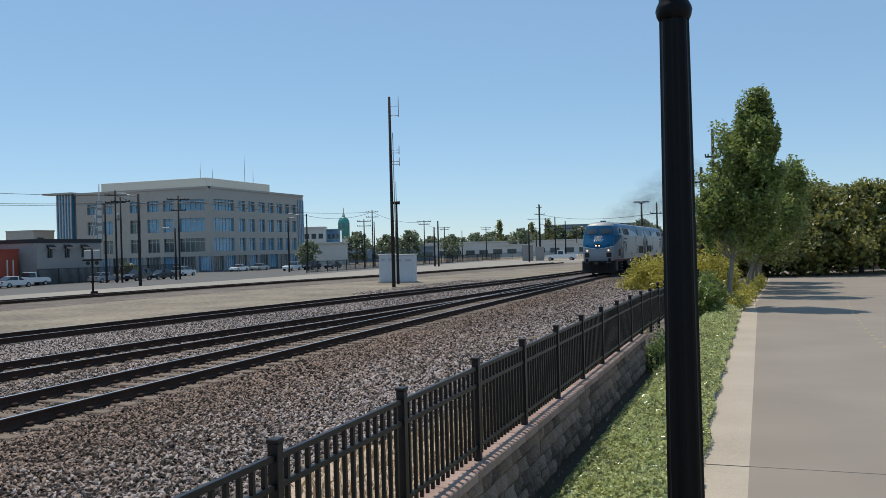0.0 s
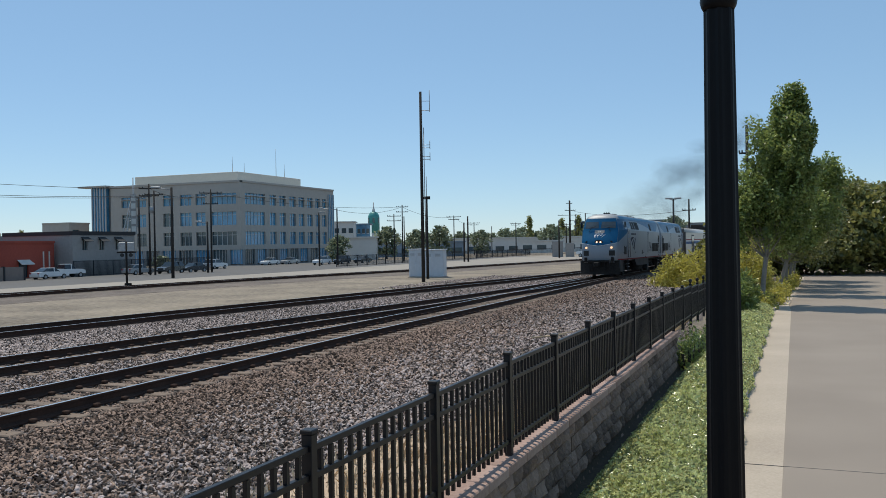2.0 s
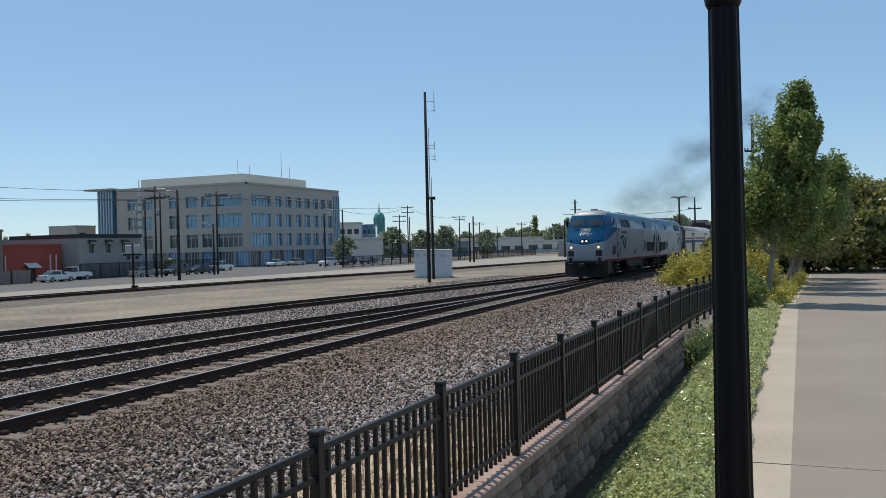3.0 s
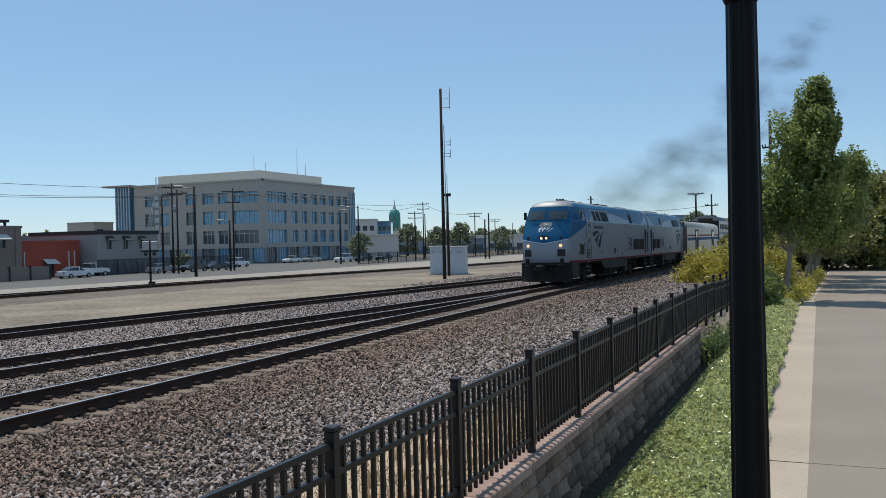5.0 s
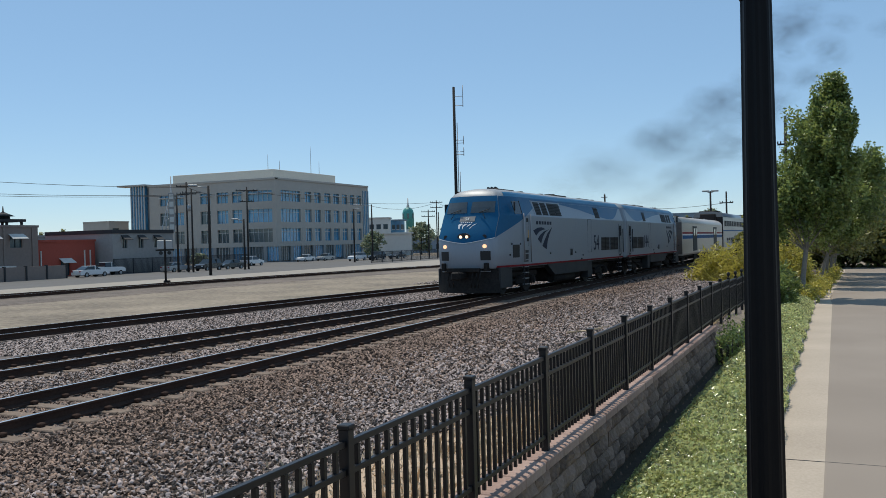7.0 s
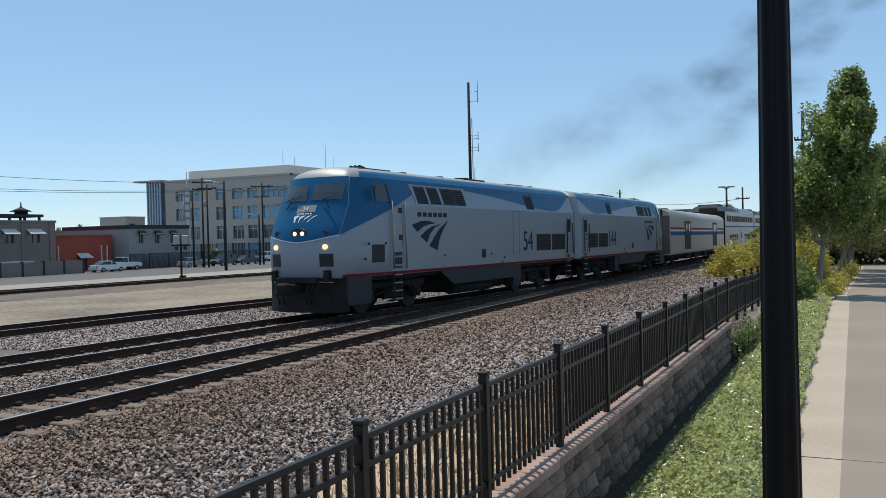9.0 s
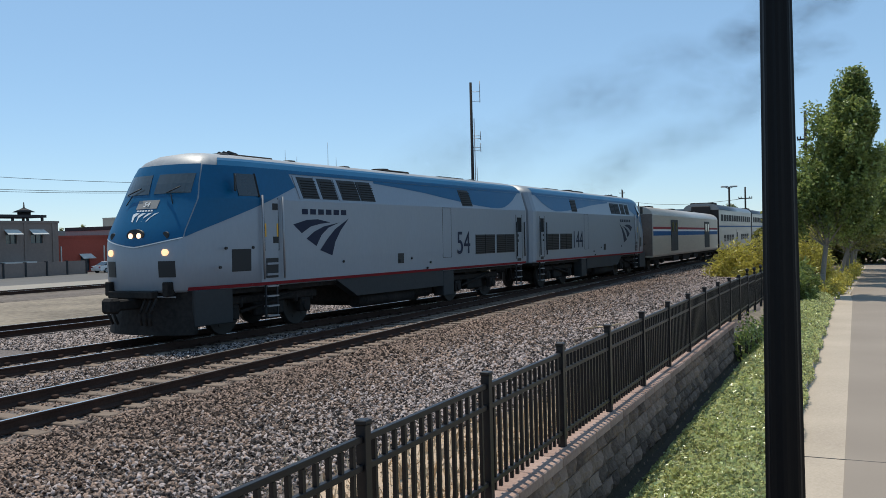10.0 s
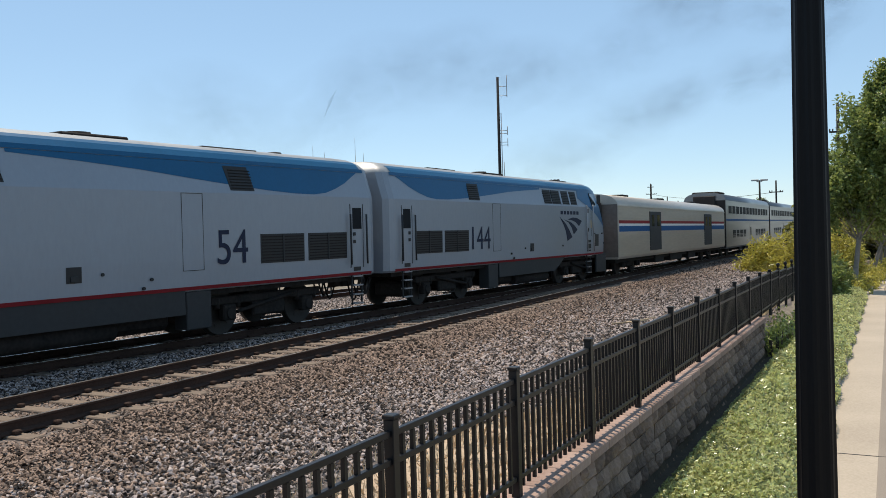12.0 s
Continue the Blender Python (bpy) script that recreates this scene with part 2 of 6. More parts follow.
def box(bm, x0, x1, y0, y1, z0, z1, bevel=0.0, mi=0, m=None):
    vs = [bm.verts.new((x, y, z)) for x in (x0, x1) for y in (y0, y1) for z in (z0, z1)]
    fs = [bm.faces.new([vs[i] for i in f]) for f in ((0, 1, 3, 2), (4, 6, 7, 5), (0, 4, 5, 1), (2, 3, 7, 6), (0, 2, 6, 4), (1, 5, 7, 3))]
    for f in fs:
        f.material_index = mi
    if bevel:
        es = {e for f in fs for e in f.edges}
        r = bmesh.ops.bevel(bm, geom=list(es), offset=bevel, segments=1, affect="EDGES", profile=0.5)
        vs = list({v for f in r["faces"] for v in f.verts} | {v for v in vs if v.is_valid})
    if m is not None:
        bmesh.ops.transform(bm, matrix=m, verts=[v for v in vs if v.is_valid])
    return vs


def cube(*a, **k):
    bm = bmesh.new()
    box(bm, *a, **k)
    return bm


def tube(bm, p, q, r0, r1=None, n=8, mi=0, caps=True):
    """A round bar from p to q."""
    r1 = r0 if r1 is None else r1
    p, q = Vector(p), Vector(q)
    d = (q - p).normalized()
    a = d.orthogonal().normalized()
    b = d.cross(a)
    rings = []
    for c, r in ((p, r0), (q, r1)):
        rings.append([bm.verts.new(c + a * (r * math.cos(2 * math.pi * i / n)) + b * (r * math.sin(2 * math.pi * i / n))) for i in range(n)])
    for i in range(n):
        f = bm.faces.new((rings[0][i], rings[0][(i + 1) % n], rings[1][(i + 1) % n], rings[1][i]))
        f.material_index, f.smooth = mi, True
    if caps:
        bm.faces.new(rings[0][::-1]).material_index = mi
        bm.faces.new(rings[1]).material_index = mi


def bar(*a, **k):
    bm = bmesh.new()
    tube(bm, *a, **k)
    return bm


def lathe(bm, prof, n=20, mi=0):
    """Rings (radius, z) turned round the z axis."""
    rows = [[bm.verts.new((r * math.cos(2 * math.pi * i / n), r * math.sin(2 * math.pi * i / n), z)) for i in range(n)] for r, z in prof]
    for a, b in zip(rows, rows[1:]):
        for i in range(n):
            f = bm.faces.new((a[i], a[(i + 1) % n], b[(i + 1) % n], b[i]))
            f.smooth, f.material_index = True, mi
    bm.faces.new(rows[0][::-1])
    bm.faces.new(rows[-1])
    return bm


def raw(name, verts, faces, material, label="", category="", kind="", parent=None):
    """A mesh straight from arrays: verts n x 3, faces m x k."""
    me = bpy.data.meshes.new(name)
    verts, faces = np.asarray(verts, np.float32), np.asarray(faces, np.int32)
    n, k = faces.shape
    me.vertices.add(len(verts))
    me.vertices.foreach_set("co", verts.ravel())
    me.loops.add(n * k)
    me.loops.foreach_set("vertex_index", faces.ravel())
    me.polygons.add(n)
    me.polygons.foreach_set("loop_start", np.arange(0, n * k, k, dtype=np.int32))
    me.polygons.foreach_set("loop_total", np.full(n, k, np.int32))
    me.update(calc_edges=True)
    me.materials.append(material)
    ob = new(name, me)
    if parent:
        ob.parent = parent
    return tagged(ob, label, category, "", kind)


def leaves(centres, size, rng, flat=0.0):
    """Pointed leaf blades (two triangles folded on the midrib) at the centres; flat lays them down."""
    n = len(centres)
    d = rng.normal(size=(n, 3))
    d[:, 2] *= 1 - flat
    d /= np.linalg.norm(d, axis=1)[:, None]
    up = rng.normal(size=(n, 3)) + np.array([0, 0, 3.0 * flat])
    s = np.cross(d, up)
    s /= np.linalg.norm(s, axis=1)[:, None] + 1e-9
    nrm = np.cross(s, d)
    L = (size * rng.uniform(0.6, 1.3, n))[:, None]
    a, b = centres - d * L / 2, centres + d * L / 2
    c1, c2 = centres + s * L * 0.3 + nrm * L * 0.12, centres - s * L * 0.3 + nrm * L * 0.12
    v = np.stack([a, c1, b, c2], 1).reshape(-1, 3)
    i = np.arange(n) * 4
    f = np.concatenate([np.stack([i, i + 1, i + 2], 1), np.stack([i, i + 2, i + 3], 1)])
    return v, f


# ---- lie of the land ----
def drop(y):
    """The railway falls slightly into the distance."""
    return -0.005 * min(max(y - 20.0, 0.0), 60.0)


def track_x(y):
    """The line of the through track that the train runs on."""
    if y < 18.5:
        return -14.3 - 0.075 * (18.5 - y)
    u = min(y, 66.0) - 18.5
    return -14.3 + 0.081 * (u - u * u / 95)


def near_x(y):
    return -10.97 - 0.03 * (y - 20.0) if y < 66 else track_x(y)


def yard_x(y):
    return -20.95 + 0.088 * (y - 17.0) - max(0.0, y - 60) * 0.045


def old_x(y):
    return -40.0 if y < 40 else -40.0 + 0.0022 * (y - 40) ** 2 if y < 75 else -37.3 + 0.154 * (y - 75)


RAIL_Z = 1.01


def land(x, y):
    """Height of the ground: raised yard, falling to the street beyond it, with the path below the wall."""
    top = 0.79 + drop(y)
    if x > -2.79:
        return 0.0
    if y > 21.8 and x > -4.5:
        k = min(1, (y - 21.8) / 6) * (x + 4.5) / 1.71
        return top * (1 - k)
    if x < -47:
        return top + (-0.35 - top) * min(1, (-47 - x) / 38)
    return top


def build_ground():
    xs = [-3000, -1500, -700, -350, -200, -140, -110, -90, -85, -75, -65, -55, -47, -42, -36, -30, -24, -18, -12, -8, -4.5, -3.5, -2.80, -2.785,
          -2, 0, 3, 8, 15, 40, 100, 300, 800, 2000, 3000]
    ys = [-3000, -1000, -300, -100, -40, -15, 0, 5, 10, 15, 20, 21.8, 23, 25, 28, 31, 36, 42, 50, 60, 70, 80, 100, 130, 170, 230, 320, 500, 900, 1800, 4000]
    bm = bmesh.new()
    g = [[bm.verts.new((x, y, land(x, y))) for x in xs] for y in ys]
    for a, b in zip(g, g[1:]):
        for i in range(len(xs) - 1):
            bm.faces.new((a[i], a[i + 1], b[i + 1], b[i]))
    tagged(obj("ground", bm, M["dry"]), "dry tan gravel and dust ground of the rail yard", "ground", kind="structure")


def strip(name, left, right, y0, y1, lift, material, label, category, step=4.0, nx=4):
    """A sheet between two lines left(y), right(y), with a skirt down into the ground."""
    bm = bmesh.new()
    n = max(2, int((y1 - y0) / step))
    rows = []
    for j in range(n + 1):
        y = y0 + (y1 - y0) * j / n
        a, b = left(y), right(y)
        pts = [a + (b - a) * i / nx for i in range(nx + 1)]
        row = [bm.verts.new((pts[0] - 0.25, y, land(pts[0] - 0.25, y) - 0.05))]
        row += [bm.verts.new((x, y, land(x, y) + lift)) for x in pts]
        row.append(bm.verts.new((pts[-1] + (0.25 if pts[-1] < -3 else 0.01), y, land(pts[-1] + 0.25 if pts[-1] < -3 else pts[-1], y) - 0.05)))
        rows.append(row)
    for a, b in zip(rows, rows[1:]):
        for i in range(len(a) - 1):
            bm.faces.new((a[i], a[i + 1], b[i + 1], b[i]))
    return tagged(obj(name, bm, material), label, category, kind="structure")


def rail_line(name, xf, off, y0, y1, parent, step=2.0):
    """One flat-bottomed rail swept along the line xf, off metres to its side."""
    prof = [(-0.07, -0.17), (0.07, -0.17), (0.07, -0.155), (0.012, -0.12), (0.012, -0.04), (0.036, -0.03), (0.036, -0.004), (0.026, 0.0),
            (-0.026, 0.0), (-0.036, -0.004), (-0.036, -0.03), (-0.012, -0.04), (-0.012, -0.12), (-0.07, -0.155)]
    bm = bmesh.new()
    n = int((y1 - y0) / step)
    rows = []
    for j in range(n + 1):
        y = y0 + (y1 - y0) * j / n
        rows.append([bm.verts.new((xf(y) + off + px, y, RAIL_Z + drop(y) + pz)) for px, pz in prof])
    for a, b in zip(rows, rows[1:]):
        for i in range(len(prof)):
            f = bm.faces.new((a[i], a[(i + 1) % len(prof)], b[(i + 1) % len(prof)], b[i]))
            f.material_index = 1 if i == 7 else 0
    bm.faces.new(rows[0]), bm.faces.new(rows[-1][::-1])
    return part(name, bm, [M["rust"], M["railtop"]], parent)


def build_track(label, xf, y0, y1, ties=(None, None), spacing=0.61, hard=True):
    t = thing("railway_track", label, "railway track", "railway tracks")
    for o in (-0.755, 0.755):
        rail_line("rail", xf, o, y0, y1, t)
    if ties[0] is not None:
        tm = bpy.data.meshes.new("tie")
        bm = cube(-1.25, 1.25, -0.12, 0.12, -0.10, 0.0, bevel=0.015)
        bm.to_mesh(tm)
        bm.free()
        tm.materials.append(M["tie"])
        cm = bpy.data.meshes.new("rail_clip")
        bm = cube(-0.045, 0.045, -0.05, 0.05, 0, 0.055, bevel=0.014)
        bm.to_mesh(cm)
        bm.free()
        cm.materials.append(M["rust"])
        y, k = ties[0], 0
        rng = np.random.default_rng(5)
        while y < ties[1]:
            o = new("tie", tm)
            o.parent = t
            o.matrix_basis = pose(xf(y) + rng.normal() * 0.015, y, RAIL_Z + drop(y) - 0.168 + rng.normal() * 0.004, 0, 0, rng.normal() * 0.7)
            if y < 30 and hard:
                for s in (-0.755 - 0.12, -0.755 + 0.12, 0.755 - 0.12, 0.755 + 0.12):
                    c = new("rail_clip", cm)
                    c.parent = t
                    c.matrix_basis = pose(xf(y) + s, y, RAIL_Z + drop(y) - 0.165)
            y += spacing
    return t


def build_ballast():
    rng = np.random.default_rng(11)
    pts = []
    # dense near stretch, then sparser and coarser stones
    for y0, y1, x0, x1, n, s0, s1 in ((2.5, 14, -16, -2.95, 125000, 0.018, 0.036), (14, 24, -20, -2.95, 80000, 0.025, 0.045),
                                      (24, 46, -21, -2.95, 56000, 0.026, 0.044), (46, 68, -23, -3.2, 18000, 0.035, 0.055)):
        x, y = rng.uniform(x0, x1, n), rng.uniform(y0, y1, n)
        keep = (x > -y * 1.62 - 1.5) & (x < -y * 0.05) & (x < -3.35 - 1.3 * np.clip((15.5 - y) / 6, 0, 1) + 0.22 * np.sin(y * 0.7) - 0.4 * rng.uniform(0, 1, n) ** 2)
        pts.append(np.stack([x, y, rng.uniform(s0, s1, n)], 1)[keep])
    p = np.concatenate(pts)
    dist = np.full(len(p), 9.0)            # to the nearest track
    for xf in (track_x, near_x, yard_x):
        dist = np.minimum(dist, np.abs(p[:, 0] - np.array([xf(v) for v in p[:, 1]])))
    p = p[~((np.abs(dist - 0.755) < 0.10))]
    dist = dist[~((np.abs(dist - 0.755) < 0.10))]
    n = len(p)
    base = np.array([[1, 0, -0.4], [0, 1, -0.4], [-1, 0, -0.4], [0, -1, -0.4], [0.7, 0, 0.35], [0, 0.7, 0.35], [-0.7, 0, 0.35], [0, -0.7, 0.35]], float)
    v = (base[None] + rng.normal(size=(n, 8, 3)) * 0.16) * np.array([1.0, 0.72, 0.68])
    a = rng.uniform(0, 6.28, n)
    c, s = np.cos(a)[:, None], np.sin(a)[:, None]
    v = np.stack([v[..., 0] * c - v[..., 1] * s, v[..., 0] * s + v[..., 1] * c, v[..., 2]], -1) * p[:, 2][:, None, None]
    tilt = rng.normal(size=(n, 2)) * 0.42
    v[..., 2] += v[..., 0] * tilt[:, :1] + v[..., 1] * tilt[:, 1:]
    lift = np.array([land(x, y) for x, y in p[:, :2]]) + 0.035 + rng.uniform(-0.022, 0.03, n) - np.where(dist < 1.33, 0.03, 0.0)
    v += np.stack([p[:, 0], p[:, 1], lift], 1)[:, None]
    tri = np.array([[0, 1, 5], [0, 5, 4], [1, 2, 6], [1, 6, 5], [2, 3, 7], [2, 7, 6], [3, 0, 4], [3, 4, 7], [4, 5, 6], [4, 6, 7]])
    # brake dust browns the stones round the rails of the near track
    side = p[:, 0] - np.array([near_x(v2) for v2 in p[:, 1]])
    brown = rng.uniform(0, 1, n) < np.clip(1.0 - (np.abs(side) - 2.2) / 3.6, 0.15, 1.0) * np.where(side < -1.4, 0.35, 1.0)
    for mask, material, label in ((brown, M["rustone"], "rust brown crushed ballast stones round the rails"), (~brown, M["stone"], "loose grey crushed ballast stones")):
        q = v[mask]
        f = (np.arange(len(q))[:, None, None] * 8 + tri[None]).reshape(-1, 3)
        raw("ballast_stones", q.reshape(-1, 3), f, material, label, "ballast", "stuff")


# ---- fence and wall ----
FENCE_X, FENCE_Z = -2.77, 1.012
SPANS = [1.985] * 5 + [1.885] * 18          # the panels near the path's start are a little longer


def build_fence():
    fence = thing("fence", "black painted steel picket fence on the low wall", "fence")
    y0 = 4.62 - 3 * SPANS[0]
    pm = bpy.data.meshes.new("picket")
    bm = bmesh.new()
    box(bm, -0.0145, 0.0145, -0.0145, 0.0145, 0.06, 0.93)
    bm.to_mesh(pm)
    bm.free()
    pm.materials.append(M["black"])
    sm = bpy.data.meshes.new("fence_post")
    bm = cube(-0.036, 0.036, -0.036, 0.036, -0.1, 1.045, bevel=0.004)
    box(bm, -0.043, 0.043, -0.043, 0.043, 1.045, 1.075, bevel=0.006)
    bm.to_mesh(sm)
    bm.free()
    sm.materials.append(M["black"])
    fm = bpy.data.meshes.new("finial_post")
    bm = cube(-0.036, 0.036, -0.036, 0.036, -0.1, 1.045, bevel=0.004)
    box(bm, -0.043, 0.043, -0.043, 0.043, 1.045, 1.075, bevel=0.006)
    lathe(bm, [(0.018, 1.07), (0.02, 1.1), (0.045, 1.14), (0.05, 1.17), (0.035, 1.205), (0.008, 1.225)], 10)
    bm.to_mesh(fm)
    bm.free()
    fm.materials.append(M["black"])
    rails = {}
    for span in sorted(set(SPANS)):
        rm = bpy.data.meshes.new("fence_rail")
        bm = cube(-0.018, 0.018, 0.037, span - 0.037, -0.02, 0.02, bevel=0.003)
        bm.to_mesh(rm)
        bm.free()
        rm.materials.append(M["black"])
        rails[span] = rm
    for i in range(24):
        y = y0 + sum(SPANS[:i])
        z = FENCE_Z - 0.0018 * (y - 4.6) + (drop(y) if y < 23 else -0.09 * min(1, (y - 23) / 4) + drop(y))
        post = new("fence_post", fm if y > 24 else sm)
        post.parent = fence
        post.matrix_basis = pose(FENCE_X, y, z)
        if i == 23:
            break
        for h in (0.15, 0.78, 0.955):
            r = new("fence_rail", rails[SPANS[i]])
            r.parent = fence
            r.matrix_basis = pose(FENCE_X, y, z + h)
        for k in range(1, 15):
            p = new("picket", pm)
            p.parent = fence
            p.matrix_basis = pose(FENCE_X, y + k * SPANS[i] / 15, z)
    return fence


WALL_END = 21.7


def build_wall():
    rng = np.random.default_rng(3)
    wall = thing("retaining_wall", "low split-face block retaining wall with pinkish cap", "wall", kind="structure")
    bm = cube(-3.0, -2.72, -6, WALL_END - 0.05, -0.3, 0.90)
    part("wall_core", bm, M["block"], wall)
    h, gap = 0.2, 0.008
    shapes = []
    for k in range(8):
        w = rng.uniform(0.32, 0.46)
        bm = bmesh.new()
        ny, nz = 4, 3
        g = [[bm.verts.new((0.02 + (rng.uniform(0.0, 0.075) if 0 < i < ny and 0 < j < nz else 0.0), w * i / ny, (h - gap) * j / nz)) for j in range(nz + 1)] for i in range(ny + 1)]
        for a, b in zip(g, g[1:]):
            for j in range(nz):
                bm.faces.new((a[j], b[j], b[j + 1], a[j + 1]))
        back = [bm.verts.new((-0.06, yy, zz)) for yy in (0, w) for zz in (0, h - gap)]
        bm.faces.new([g[0][j] for j in range(nz + 1)] + [back[1], back[0]])
        bm.faces.new([g[-1][j] for j in range(nz, -1, -1)] + [back[2], back[3]])
        bm.faces.new([g[i][nz] for i in range(ny + 1)] + [back[3], back[1]])
        bm.faces.new([g[i][0] for i in range(ny, -1, -1)] + [back[0], back[2]])
        me = bpy.data.meshes.new("block")
        bm.to_mesh(me)
        bm.free()
        me.materials.append(M["block"])
        shapes.append((w, me))
    for c in range(5):
        y = 2.2 - rng.uniform(0, 0.4)
        while y < WALL_END:
            w, me = shapes[rng.integers(8)]
            if y + w > WALL_END + 0.05:
                break
            o = new("block", me)
            o.parent = wall
            o.matrix_basis = pose(-2.72 + rng.uniform(-0.006, 0.006), y, -0.1 + c * h)
            y += w + gap
    cm = bpy.data.meshes.new("cap_stone")
    bm = cube(-0.22, 0.22, 0.006, 0.604, 0, 0.105, bevel=0.012)
    bm.to_mesh(cm)
    bm.free()
    cm.materials.append(M["cap"])
    y = -1.0
    while y < WALL_END - 0.3:
        o = new("cap_stone", cm)
        o.parent = wall
        o.matrix_basis = pose(-2.845, y, 0.905, rng.normal() * 0.15, rng.normal() * 0.2, rng.normal() * 0.15)
        y += 0.61


build_ground()
strip("ballast", lambda y: yard_x(y) - 2.3, lambda y: -3.5 - 1.3 * min(1.0, max(0.0, (15.5 - y) / 6)) - 0.2 * math.sin(y * 0.7), -30, 170, 0.02, M["bed"], "grey brown crushed stone ballast bed", "ballast", nx=8)
strip("dust_verge", lambda y: -5.1 + 1.5 * min(1.0, max(0.0, (y - 10) / 6)), lambda y: -2.80, -4, 24, 0.01, M["dust"], "pale tan dust and dead grass along the fence", "verge", step=1.0)
strip("cinder_strip", lambda y: old_x(y) + 0.4, lambda y: old_x(y) + 5.5, -40, 130, 0.02, M["bedside"], "dark cinder strip beside the old yard rail", "gravel strip")
strip("street", lambda y: -118.0, lambda y: -53.5, -60, 190, 0.03, M["street"], "dark worn asphalt street and car park", "street", nx=8)
strip("far_pavement", lambda y: -53.0, lambda y: old_x(y) - 0.9, -60, 170, 0.06, M["pavefar"], "pale concrete pavement beyond the old yard rail", "pavement")
build_track("main track with bright worn rail heads on ties", track_x, -14, 170, (6.5, 45))
build_track("track with rusty rails joining the main track", near_x, -14, 64, (3.5, 40))
build_track("far siding with dark rails", yard_x, -14, 160, (8, 12), hard=False)
build_track("old rusty yard track by the pavement", old_x, -40, 130)
build_ballast()
build_fence()
build_wall()


# ---- the train ----
LEN = 19.05                                  # end of the locomotive body; its nose starts 0.8 m in
LEVELS = [(1.10, 1.44, 0.86), (1.16, 1.50, 0.83), (1.75, 1.52, 0.80), (2.20, 1.525, 0.82), (2.45, 1.525, 0.90), (3.20, 1.525, 1.33),
          (3.55, 1.42, 1.45), (3.97, 1.30, 1.64), (4.12, 1.17, 1.76), (4.25, 0.92, 1.98), (4.33, 0.50, 2.4)]
FRONT, DEPTH, TAPER = 0.80, 0.26, 3.30       # the face is narrower than the body; the sides spread out behind it


def lev(z, k):
    for a, b in zip(LEVELS, LEVELS[1:]):
        if z <= b[0]:
            return a[k] + (b[k] - a[k]) * (z - a[0]) / (b[0] - a[0])
    return LEVELS[-1][k]


def face_w(z):
    return FRONT * lev(z, 1)


def nose_at(x, z, off=0.0):
    """A point of the nose, off metres proud of the skin."""
    return Vector((x, lev(z, 2) + DEPTH * (abs(x) / face_w(z)) ** 2.6 - off, z))


def corner(z):
    return lev(z, 2) + DEPTH


def half_width(y, z):
    """Half the width of the body at y: the cab sides taper towards the face."""
    yc = corner(z)
    k = min(1.0, max(0.0, (y - yc) / (TAPER - yc)))
    return face_w(z) + (lev(z, 1) - face_w(z)) * (1 - (1 - k) ** 1.7)


def side_at(y, z, s, off=0.0):
    return Vector((s * (half_width(y, z) + off), y, z + (off * 0.28 if z > 3.2 else 0)))


def grid_face(bm, rows, mi=0):
    g = [[bm.verts.new(p) for p in r] for r in rows]
    for a, b in zip(g, g[1:]):
        for i in range(len(a) - 1):
            if len({tuple(v.co) for v in (a[i], a[i + 1], b[i + 1], b[i])}) == 4:
                bm.faces.new((a[i], a[i + 1], b[i + 1], b[i])).material_index = mi
    return g


def slab(y0, y1, z0, z1, s, out, lean=0.0, inset=0.03):
    """A panel that follows the side of the body, proud by out; lean shifts its top backwards."""
    bm = bmesh.new()
    q = [side_at(y0, z0, s, out), side_at(y1, z0, s, out), side_at(y1 + lean, z1, s, out), side_at(y0 + lean, z1, s, out)]
    r = [side_at(y0, z0, s, -inset), side_at(y1, z0, s, -inset), side_at(y1 + lean, z1, s, -inset), side_at(y0 + lean, z1, s, -inset)]
    a, b = [bm.verts.new(p) for p in q], [bm.verts.new(p) for p in r]
    bm.faces.new(a)
    bm.faces.new(b[::-1])
    for i in range(4):
        bm.faces.new((a[i], b[i], b[(i + 1) % 4], a[(i + 1) % 4]))
    return bm


def nose_panel(x0, x1, z0, z1, out, nx=6, nz=4, top=None):
    bm = bmesh.new()
    for o in (out, -0.02):
        rows = []
        for j in range(nz + 1):
            z = z0 + (z1 - z0) * j / nz
            k = 1.0 if top is None else 1 + (top - 1) * j / nz
            c = (x0 + x1) / 2
            rows.append([nose_at(c + (x0 + (x1 - x0) * i / nx - c) * k, z, o) for i in range(nx + 1)])
        grid_face(bm, rows)
    bmesh.ops.bridge_loops(bm, edges=[e for e in bm.edges if e.is_boundary])
    return bm


def lettering(name, text, size, material, parent, m, squeeze=1.0):
    cu = bpy.data.curves.new(name, "FONT")
    cu.body, cu.size, cu.align_x, cu.align_y, cu.extrude = text, size, "CENTER", "CENTER", 0.002
    tmp = bpy.data.objects.new(name, cu)
    me = bpy.data.meshes.new_from_object(tmp)
    bpy.data.objects.remove(tmp)
    me.transform(Matrix.Diagonal((squeeze, 1, 1, 1)))
    me.materials.clear()
    me.materials.append(material)
    ob = new(name, me)
    ob.parent = parent
    ob.matrix_basis = m
    return ob


